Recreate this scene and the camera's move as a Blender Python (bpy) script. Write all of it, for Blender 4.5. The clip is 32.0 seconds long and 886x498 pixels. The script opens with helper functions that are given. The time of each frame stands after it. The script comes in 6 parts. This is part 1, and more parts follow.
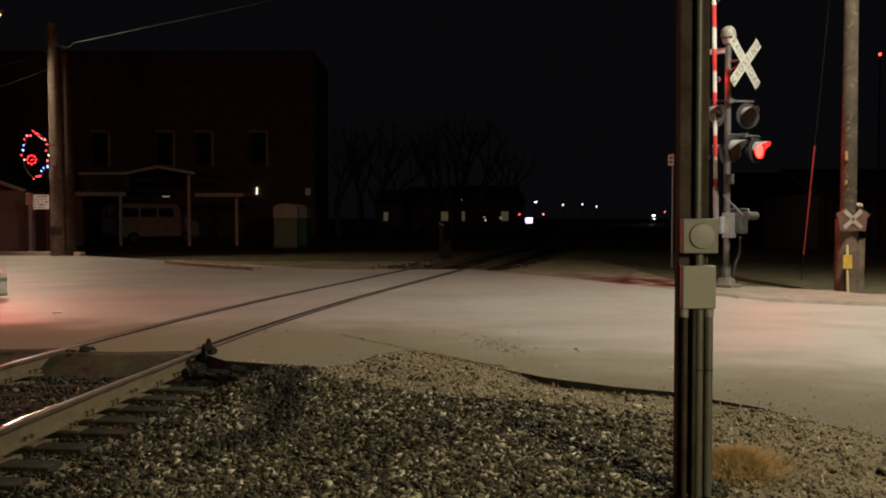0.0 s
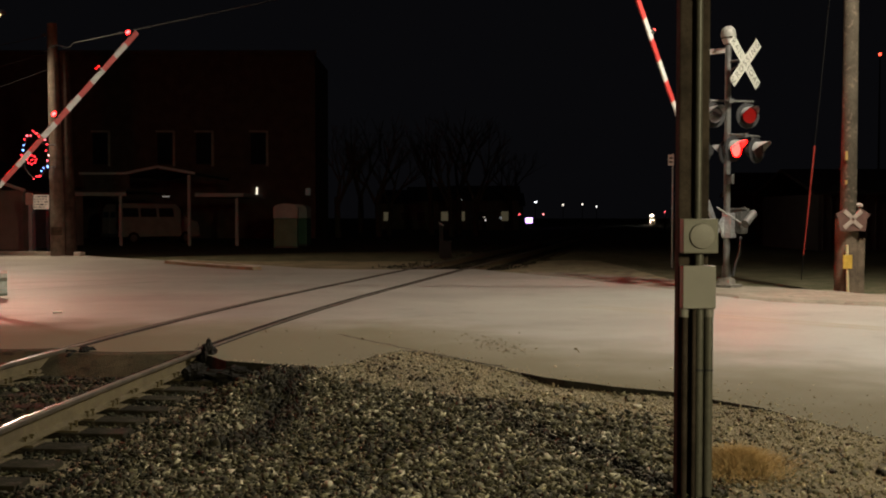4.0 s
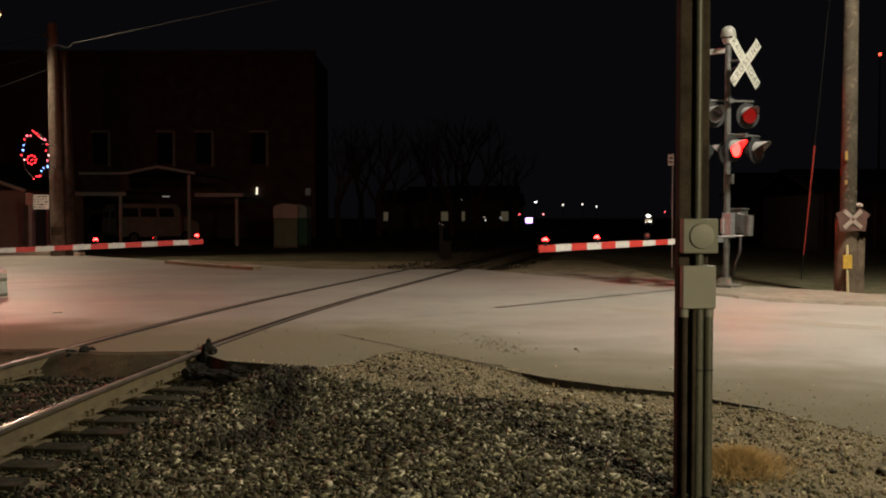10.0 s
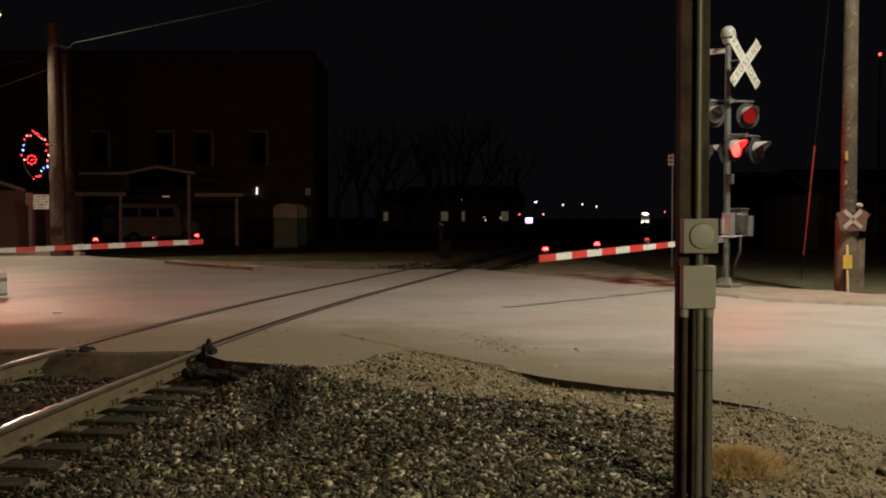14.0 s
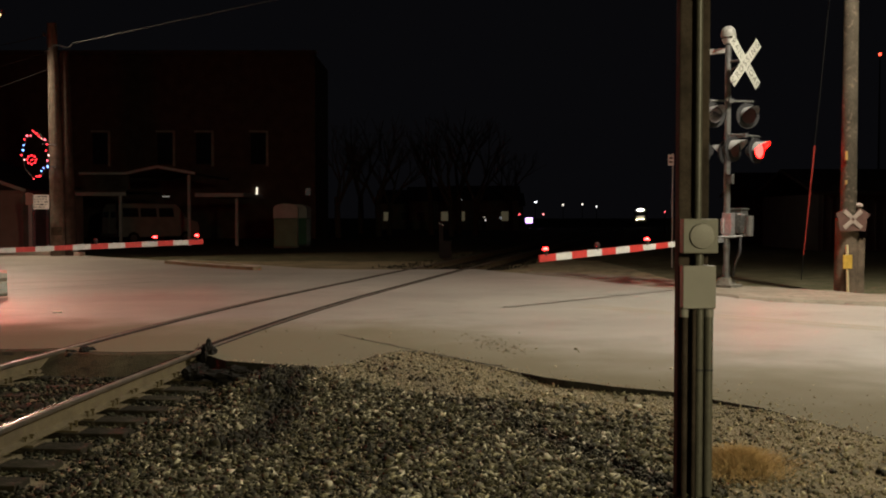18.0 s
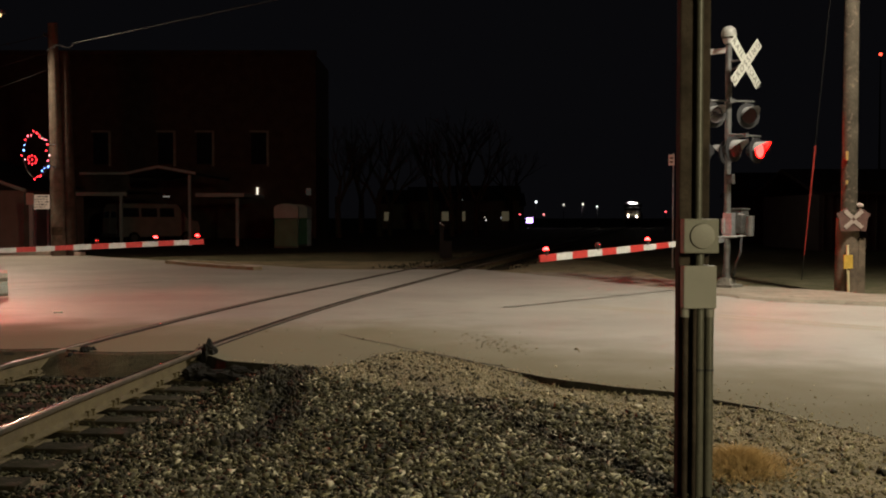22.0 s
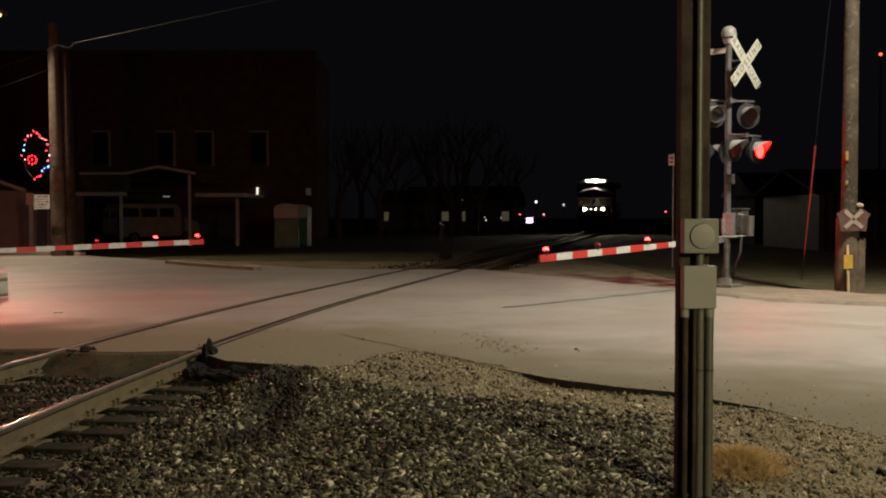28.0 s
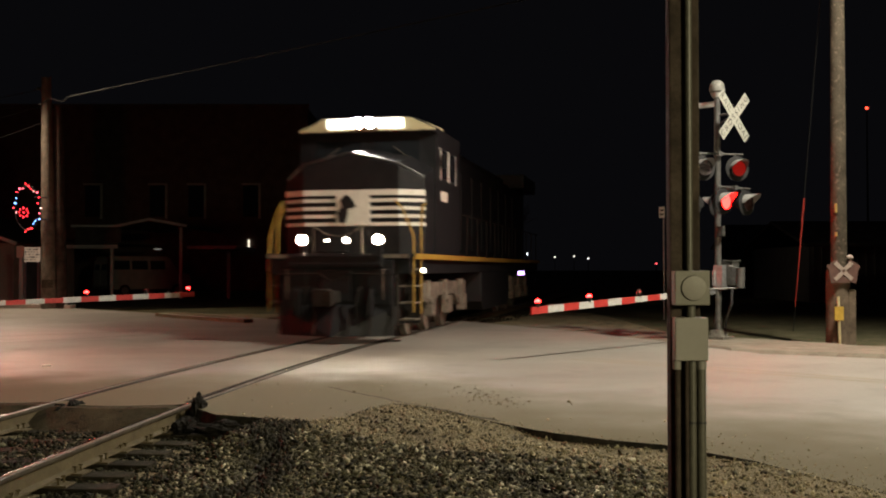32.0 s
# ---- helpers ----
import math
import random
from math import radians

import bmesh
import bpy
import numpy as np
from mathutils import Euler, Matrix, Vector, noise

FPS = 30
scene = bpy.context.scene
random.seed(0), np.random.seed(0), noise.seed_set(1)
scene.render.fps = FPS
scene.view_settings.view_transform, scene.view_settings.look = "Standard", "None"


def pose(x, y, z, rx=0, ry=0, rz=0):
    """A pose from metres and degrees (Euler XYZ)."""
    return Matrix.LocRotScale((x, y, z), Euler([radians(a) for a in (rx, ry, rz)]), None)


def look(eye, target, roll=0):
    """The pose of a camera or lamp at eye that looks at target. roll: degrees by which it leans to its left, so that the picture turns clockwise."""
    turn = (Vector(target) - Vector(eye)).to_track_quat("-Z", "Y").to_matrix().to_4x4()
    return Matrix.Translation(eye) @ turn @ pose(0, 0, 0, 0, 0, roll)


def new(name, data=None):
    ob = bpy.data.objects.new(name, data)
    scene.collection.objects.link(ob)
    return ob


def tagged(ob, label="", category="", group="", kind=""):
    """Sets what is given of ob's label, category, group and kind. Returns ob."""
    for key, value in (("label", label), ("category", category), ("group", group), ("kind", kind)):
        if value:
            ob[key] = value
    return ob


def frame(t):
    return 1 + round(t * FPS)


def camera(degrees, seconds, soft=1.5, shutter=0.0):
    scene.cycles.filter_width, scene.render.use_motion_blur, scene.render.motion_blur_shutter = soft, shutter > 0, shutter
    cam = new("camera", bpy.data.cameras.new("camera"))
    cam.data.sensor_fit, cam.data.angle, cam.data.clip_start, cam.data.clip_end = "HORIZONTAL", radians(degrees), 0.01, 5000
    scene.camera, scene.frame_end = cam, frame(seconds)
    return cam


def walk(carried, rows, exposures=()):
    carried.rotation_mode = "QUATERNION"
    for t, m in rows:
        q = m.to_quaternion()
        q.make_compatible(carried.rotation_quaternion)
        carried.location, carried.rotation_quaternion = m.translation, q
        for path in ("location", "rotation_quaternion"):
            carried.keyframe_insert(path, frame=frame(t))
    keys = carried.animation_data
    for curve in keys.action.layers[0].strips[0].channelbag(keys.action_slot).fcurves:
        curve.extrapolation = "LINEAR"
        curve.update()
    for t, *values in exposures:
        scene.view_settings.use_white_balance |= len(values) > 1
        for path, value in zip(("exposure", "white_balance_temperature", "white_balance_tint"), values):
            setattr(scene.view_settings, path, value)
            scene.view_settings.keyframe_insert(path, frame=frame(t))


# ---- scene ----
# ---- camera and its way ----
cam = camera(47.0, 32.0, 2.0, 0.5)
EYE = (0.0, 0.0, 1.47)


def aim(yaw, pitch, roll):
    """Camera pose: degrees to the right, upwards, and leaning."""
    return pose(*EYE, 90 + pitch, 0, -yaw) @ pose(0, 0, 0, 0, 0, roll)


REST = -1.878
walk(cam, [
    (0.0, aim(0.03, REST, 0.0)), (19.0, aim(0.03, REST, 0.0)), (22.0, aim(0.0, REST, 0.0)),
    (28.6, aim(0.0, REST, 0.0)), (29.0, aim(0.005, REST + 0.19, 0.05)), (29.5, aim(0.088, REST + 1.46, -0.02)),
    (30.0, aim(0.245, REST + 2.504, -0.03)), (30.5, aim(0.346, REST + 2.991, 0.05)),
    (31.0, aim(0.369, REST + 3.113, 0.06)), (31.5, aim(0.433, REST + 3.147, 0.05)), (32.0, aim(0.482, REST + 2.937, -0.06)),
])

# ---- world and lamps ----
world = bpy.data.worlds.new("night_sky")
scene.world = world
world.use_nodes = True
world.node_tree.nodes["Background"].inputs[0].default_value = (0.82, 0.81, 1.0, 1)
world.node_tree.nodes["Background"].inputs[1].default_value = 0.003


def spot_lamp(name, at, target, watts, colour, spread=150, blend=0.6, size=0.12):
    d = bpy.data.lights.new(name, "SPOT")
    d.energy, d.color, d.spot_size, d.spot_blend, d.shadow_soft_size = watts, colour, radians(spread), blend, size
    ob = new(name, d)
    ob.matrix_world = look(at, target)
    return ob


LAMP_POLE = (8.2, 15.3, 10.4)
LAMP_LEFT = (-15.78, 36.2, 8.45)
FILL_BACK = (6.5, -6.0, 4.5)
spot_lamp("lamp_light", LAMP_POLE, (4.2, 14.4, 0), 11500, (1.0, 0.9, 0.73), 150, 0.75, 0.25)
spot_lamp("lamp_light", LAMP_LEFT, (-7.0, 27, 0), 6000, (1.0, 0.78, 0.55))
# unseen light added behind the camera to brighten the near post and gravel
spot_lamp("lamp_light", FILL_BACK, (3.1, 6.5, 0.5), 6200, (1.0, 0.88, 0.52), 59, 1.0, 0.7)


# ---- materials ----
def nodes_of(name, rough=0.7, metal=0.0):
    m = bpy.data.materials.new(name)
    m.use_nodes = True
    b = m.node_tree.nodes["Principled BSDF"]
    b.inputs["Roughness"].default_value = rough
    b.inputs["Metallic"].default_value = metal
    if rough >= 0.8:
        b.inputs["Specular IOR Level"].default_value = 0.12
    return m, m.node_tree, b


def surface(name, c1, c2, scale=8.0, fine=60.0, rough=0.75, metal=0.0, bump=0.15, c3=None, depth=0.01, rough2=None, per_piece=0.0):
    """Two-scale noise colour with grain relief. Object coordinates, in metres."""
    m, t, b = nodes_of(name, rough, metal)
    n, l = t.nodes, t.links
    tc = n.new("ShaderNodeTexCoord")
    big, small = n.new("ShaderNodeTexNoise"), n.new("ShaderNodeTexNoise")
    big.inputs["Scale"].default_value, small.inputs["Scale"].default_value = scale, fine
    big.inputs["Detail"].default_value = small.inputs["Detail"].default_value = 5
    l.new(tc.outputs["Object"], big.inputs["Vector"])
    l.new(tc.outputs["Object"], small.inputs["Vector"])
    r = n.new("ShaderNodeValToRGB")
    r.color_ramp.elements[0].position, r.color_ramp.elements[1].position = 0.32, 0.68
    r.color_ramp.elements[0].color, r.color_ramp.elements[1].color = (*c1, 1), (*c2, 1)
    l.new(big.outputs["Fac"], r.inputs["Fac"])
    mix = n.new("ShaderNodeMixRGB")
    mix.blend_type = "OVERLAY"
    mix.inputs["Fac"].default_value = 0.55
    l.new(r.outputs["Color"], mix.inputs["Color1"])
    l.new(small.outputs["Fac"], mix.inputs["Color2"])
    out = mix.outputs["Color"]
    if c3:
        wear = n.new("ShaderNodeTexNoise")
        wear.inputs["Scale"].default_value, wear.inputs["Detail"].default_value = scale * 3.1, 8
        l.new(tc.outputs["Object"], wear.inputs["Vector"])
        wr = n.new("ShaderNodeValToRGB")
        wr.color_ramp.elements[0].position, wr.color_ramp.elements[1].position = 0.56, 0.68
        l.new(wear.outputs["Fac"], wr.inputs["Fac"])
        m3 = n.new("ShaderNodeMixRGB")
        l.new(wr.outputs["Color"], m3.inputs["Fac"])
        l.new(out, m3.inputs["Color1"])
        m3.inputs["Color2"].default_value = (*c3, 1)
        out = m3.outputs["Color"]
    if per_piece:
        info = n.new("ShaderNodeObjectInfo")
        hsv = n.new("ShaderNodeHueSaturation")
        mr = n.new("ShaderNodeMapRange")
        mr.inputs["To Min"].default_value, mr.inputs["To Max"].default_value = 1 - per_piece, 1 + per_piece
        l.new(info.outputs["Random"], mr.inputs["Value"])
        l.new(mr.outputs["Result"], hsv.inputs["Value"])
        l.new(out, hsv.inputs["Color"])
        out = hsv.outputs["Color"]
    l.new(out, b.inputs["Base Color"])
    bp = n.new("ShaderNodeBump")
    bp.inputs["Strength"].default_value, bp.inputs["Distance"].default_value = bump, depth
    l.new(small.outputs["Fac"], bp.inputs["Height"])
    l.new(bp.outputs["Normal"], b.inputs["Normal"])
    if rough2 is not None:
        mr = n.new("ShaderNodeMapRange")
        mr.inputs["To Min"].default_value, mr.inputs["To Max"].default_value = rough, rough2
        l.new(big.outputs["Fac"], mr.inputs["Value"])
        l.new(mr.outputs["Result"], b.inputs["Roughness"])
    return m


def glow(name, colour, strength, base=(0.02, 0.02, 0.02)):
    m, t, b = nodes_of(name, 0.3)
    b.inputs["Base Color"].default_value = (*base, 1)
    b.inputs["Emission Color"].default_value = (*colour, 1)
    b.inputs["Emission Strength"].default_value = strength
    return m


def plain(name, c, rough=0.5, metal=0.0):
    return surface(name, tuple(v * 0.85 for v in c), tuple(min(1, v * 1.12) for v in c), 9, 90, rough, metal, 0.06)


def stone_material(name, c1, c2, c3):
    m, t, b = nodes_of(name, 0.85)
    n, l = t.nodes, t.links
    g = n.new("ShaderNodeNewGeometry")
    r = n.new("ShaderNodeValToRGB")
    r.color_ramp.elements[0].color, r.color_ramp.elements[1].color = (*c1, 1), (*c3, 1)
    e = r.color_ramp.elements.new(0.78)
    e.color = (*c2, 1)
    l.new(g.outputs["Random Per Island"], r.inputs["Fac"])
    tc, s = n.new("ShaderNodeTexCoord"), n.new("ShaderNodeTexNoise")
    s.inputs["Scale"].default_value = 70
    l.new(tc.outputs["Object"], s.inputs["Vector"])
    mix = n.new("ShaderNodeMixRGB")
    mix.blend_type, mix.inputs["Fac"].default_value = "OVERLAY", 0.6
    l.new(r.outputs["Color"], mix.inputs["Color1"])
    l.new(s.outputs["Fac"], mix.inputs["Color2"])
    l.new(mix.outputs["Color"], b.inputs["Base Color"])
    return m


ASPHALT = surface("asphalt", (0.18, 0.167, 0.147), (0.222, 0.207, 0.183), 0.45, 160, 0.62, 0, 0.35, (0.165, 0.152, 0.132), 0.004, 0.5)


def add_dirt_and_falloff(m):
    """Brown dirt tracked onto the road along its broken near edge; fading lamplight is put into the colour too."""
    t = m.node_tree
    n, l = t.nodes, t.links
    b = n["Principled BSDF"]
    old = b.inputs["Base Color"].links[0].from_socket
    tc, sep, ns = n.new("ShaderNodeTexCoord"), n.new("ShaderNodeSeparateXYZ"), n.new("ShaderNodeTexNoise")
    ns.inputs["Scale"].default_value, ns.inputs["Detail"].default_value = 0.9, 7
    l.new(tc.outputs["Object"], sep.inputs[0])
    l.new(tc.outputs["Object"], ns.inputs["Vector"])

    def calc(op, a, c):
        k = n.new("ShaderNodeMath")
        k.operation = op
        for i, v in enumerate((a, c)):
            if isinstance(v, (int, float)):
                k.inputs[i].default_value = v
            else:
                l.new(v, k.inputs[i])
        return k.outputs[0]

    edge = calc("ADD", calc("MULTIPLY", sep.outputs[0], 0.816), calc("MULTIPLY", sep.outputs[1], 0.578))
    edge = calc("SUBTRACT", edge, 6.236)
    edge = calc("MAXIMUM", edge, calc("SUBTRACT", sep.outputs[1], 12.5))
    edge = calc("SUBTRACT", edge, calc("MULTIPLY", calc("MAXIMUM", calc("SUBTRACT", sep.outputs[0], 1.5), 0.0), 0.5))
    edge = calc("ADD", edge, calc("MULTIPLY", calc("SUBTRACT", ns.outputs["Fac"], 0.5), 2.6))
    mr = n.new("ShaderNodeMapRange")
    mr.interpolation_type = "SMOOTHSTEP"
    mr.inputs["From Min"].default_value, mr.inputs["From Max"].default_value = 0.0, 2.9
    mr.inputs["To Min"].default_value, mr.inputs["To Max"].default_value = 0.92, 0.0
    l.new(edge, mr.inputs["Value"])
    mix = n.new("ShaderNodeMixRGB")
    mix.inputs["Color2"].default_value = (0.13, 0.116, 0.078, 1)
    l.new(mr.outputs["Result"], mix.inputs["Fac"])
    l.new(old, mix.inputs["Color1"])
    l.new(mix.outputs["Color"], b.inputs["Base Color"])
    for socket, dusty in (("Roughness", 0.97), ("Specular IOR Level", 0.04)):
        k = n.new("ShaderNodeMapRange")
        l.new(mr.outputs["Result"], k.inputs["Value"])
        k.inputs["To Max"].default_value = dusty
        k.inputs["To Min"].default_value = b.inputs[socket].default_value
        if b.inputs[socket].links:
            l.new(b.inputs[socket].links[0].from_socket, k.inputs["To Min"])
        l.new(k.outputs["Result"], b.inputs[socket])


def add_wheel_paths(m):
    """Long lighter and darker bands worn along the road."""
    t = m.node_tree
    n, l = t.nodes, t.links
    b = n["Principled BSDF"]
    old = b.inputs["Base Color"].links[0].from_socket
    tc, mp, ns = n.new("ShaderNodeTexCoord"), n.new("ShaderNodeMapping"), n.new("ShaderNodeTexNoise")
    mp.inputs["Rotation"].default_value = (0, 0, radians(44))
    mp.inputs["Scale"].default_value = (0.09, 1.0, 1.0)
    ns.inputs["Scale"].default_value, ns.inputs["Detail"].default_value = 0.95, 5
    l.new(tc.outputs["Object"], mp.inputs["Vector"])
    l.new(mp.outputs["Vector"], ns.inputs["Vector"])
    mr, hsv = n.new("ShaderNodeMapRange"), n.new("ShaderNodeHueSaturation")
    mr.inputs["From Min"].default_value, mr.inputs["From Max"].default_value = 0.3, 0.7
    mr.inputs["To Min"].default_value, mr.inputs["To Max"].default_value = 0.91, 1.08
    l.new(ns.outputs["Fac"], mr.inputs["Value"])
    l.new(mr.outputs["Result"], hsv.inputs["Value"])
    l.new(old, hsv.inputs["Color"])
    l.new(hsv.outputs["Color"], b.inputs["Base Color"])


add_wheel_paths(ASPHALT)
add_dirt_and_falloff(ASPHALT)
DARKEARTH = surface("dark_earth", (0.03, 0.024, 0.014), (0.07, 0.057, 0.034), 3.0, 75, 0.95, 0, 0.9, (0.02, 0.017, 0.012), 0.02)
EARTH = surface("gravel_earth", (0.13, 0.109, 0.067), (0.22, 0.184, 0.118), 1.1, 75, 0.95, 0, 0.8, (0.06, 0.052, 0.042), 0.02)
SAND = surface("sandy_shoulder", (0.13, 0.112, 0.088), (0.2, 0.175, 0.14), 2.0, 60, 0.95, 0, 0.6, (0.12, 0.1, 0.08), 0.02)
GRASS = surface("dark_grass", (0.042, 0.044, 0.022), (0.095, 0.085, 0.05), 1.5, 50, 0.95, 0, 0.9, (0.09, 0.075, 0.05), 0.03)
CONCRETE = surface("concrete", (0.28, 0.26, 0.22), (0.4, 0.37, 0.32), 3, 80, 0.85, 0, 0.3, (0.2, 0.18, 0.15))
STONE = stone_material("crushed_stone", (0.011, 0.0098, 0.006), (0.084, 0.077, 0.048), (0.4, 0.37, 0.26))
DARKBALLAST = stone_material("dark_ballast", (0.006, 0.006, 0.0035), (0.024, 0.023, 0.013), (0.12, 0.115, 0.075))
PEBBLE = stone_material("pale_gravel", (0.15, 0.127, 0.08), (0.25, 0.213, 0.137), (0.44, 0.385, 0.26))
RUST = surface("rusty_rail_steel", (0.07, 0.054, 0.027), (0.115, 0.09, 0.045), 6, 90, 0.7, 0.3, 0.2, (0.1, 0.07, 0.045))
SHINY = surface("polished_rail_head", (0.2, 0.18, 0.155), (0.32, 0.29, 0.26), 4, 60, 0.15, 1.0, 0.03, (0.16, 0.12, 0.085), 0.002, 0.24)
TIE = surface("weathered_tie_wood", (0.009, 0.0075, 0.005), (0.024, 0.02, 0.012), 5, 60, 0.9, 0, 0.6, (0.045, 0.035, 0.028), 0.01, per_piece=0.3)
DARKRUST = surface("dull_rail_head", (0.045, 0.036, 0.027), (0.085, 0.066, 0.046), 6, 90, 0.65, 0.2, 0.2)
# near black: the shade on the road's broken lip is put into this colour; also cracks
SHADED_EDGE_CRACK = surface("shaded_edge_and_crack", (0.012, 0.011, 0.009), (0.035, 0.031, 0.025), 9, 70, 0.95, 0, 0.9, None, 0.02)
RUBBER = surface("black_rubber", (0.006, 0.0055, 0.005), (0.014, 0.012, 0.01), 9, 60, 0.9, 0, 0.5)
WOOD = surface("pole_wood", (0.03, 0.0245, 0.0175), (0.06, 0.05, 0.036), 4, 40, 0.9, 0, 0.5, (0.1, 0.075, 0.055))
DARKWOOD = surface("creosoted_wood", (0.02, 0.015, 0.012), (0.05, 0.038, 0.03), 4, 40, 0.85, 0, 0.5)
GREYBOX = surface("grey_steel", (0.145, 0.136, 0.124), (0.175, 0.165, 0.15), 5, 500, 0.55, 0.0, 0.03, (0.165, 0.16, 0.14))
SOCKET = surface("dark_grey_steel", (0.11, 0.105, 0.09), (0.135, 0.13, 0.112), 5, 500, 0.6, 0.0, 0.03)
FOOTING = surface("grimy_concrete", (0.09, 0.083, 0.07), (0.15, 0.14, 0.12), 4, 80, 0.9, 0, 0.4, (0.06, 0.055, 0.046))
CONDUIT = surface("grey_conduit", (0.055, 0.053, 0.042), (0.075, 0.072, 0.058), 3, 40, 0.45, 0.0, 0.03)
ALU = surface("aluminium_paint", (0.07, 0.07, 0.067), (0.12, 0.12, 0.116), 6, 70, 0.45, 0.4, 0.08, (0.14, 0.14, 0.135))
LEFTWOOD = surface("pale_pole_wood", (0.07, 0.06, 0.048), (0.13, 0.112, 0.09), 4, 40, 0.9, 0, 0.5, (0.09, 0.07, 0.05))
GEAR = surface("dull_grey_casting", (0.03, 0.03, 0.028), (0.05, 0.05, 0.047), 6, 70, 0.6, 0.2, 0.1, (0.12, 0.115, 0.105))
BELLPAINT = surface("weathered_bell_paint", (0.13, 0.13, 0.115), (0.22, 0.22, 0.195), 9, 80, 0.55, 0, 0.06, (0.08, 0.08, 0.07))
BUCK = surface("weathered_white_sheeting", (0.27, 0.27, 0.23), (0.34, 0.34, 0.3), 6, 120, 0.5, 0, 0.04, (0.24, 0.235, 0.2))
GALV = surface("galvanised_steel", (0.36, 0.37, 0.38), (0.52, 0.53, 0.54), 14, 80, 0.4, 0.8, 0.06)
BLACK = plain("black_paint", (0.018, 0.018, 0.02), 0.5)
HOODBLACK = plain("flasher_black", (0.011, 0.011, 0.012), 0.65)
HOODGREY = plain("grey_hood", (0.34, 0.34, 0.33), 0.5)
WHITE = surface("white_sheeting", (0.38, 0.38, 0.36), (0.47, 0.47, 0.45), 10, 120, 0.45, 0, 0.04)
RED = surface("red_sheeting", (0.36, 0.028, 0.025), (0.44, 0.04, 0.034), 10, 120, 0.45, 0, 0.04)
YELLOW = surface("yellow_plastic", (0.3, 0.19, 0.025), (0.42, 0.27, 0.04), 8, 60, 0.5, 0, 0.1)
PLATEWHITE = plain("white_reflective_plate", (0.75, 0.75, 0.72), 0.4)
LETTER = plain("black_letters", (0.03, 0.03, 0.03), 0.6)
DARKGLASS, _t, _b = nodes_of("dark_glass", 0.08)
_b.inputs["Base Color"].default_value = (0.015, 0.017, 0.02, 1)
LENSOFF, _t, _b = nodes_of("unlit_lens", 0.12)
_b.inputs["Base Color"].default_value = (0.06, 0.03, 0.03, 1)
RED_LAMP = glow("lit_red_lens", (1.0, 0.0009, 0.0007), 340)
RED_NEAR = glow("bright_red_lens", (1.0, 0.0008, 0.0006), 1300)
RED_SIDE = glow("dim_red_lens", (1.0, 0.012, 0.008), 0.22)
RED_ARM = glow("lit_arm_lamp", (1.0, 0.004, 0.004), 130)
HEADLAMP = glow("lit_headlight", (1.0, 0.9, 0.74), 2000)
DITCH = glow("lit_ditch_light", (1.0, 0.8, 0.52), 320)
BOARD = glow("lit_number_board", (1.0, 0.97, 0.9), 6)
STEPLAMP = glow("lit_step_light", (1.0, 0.9, 0.65), 30)


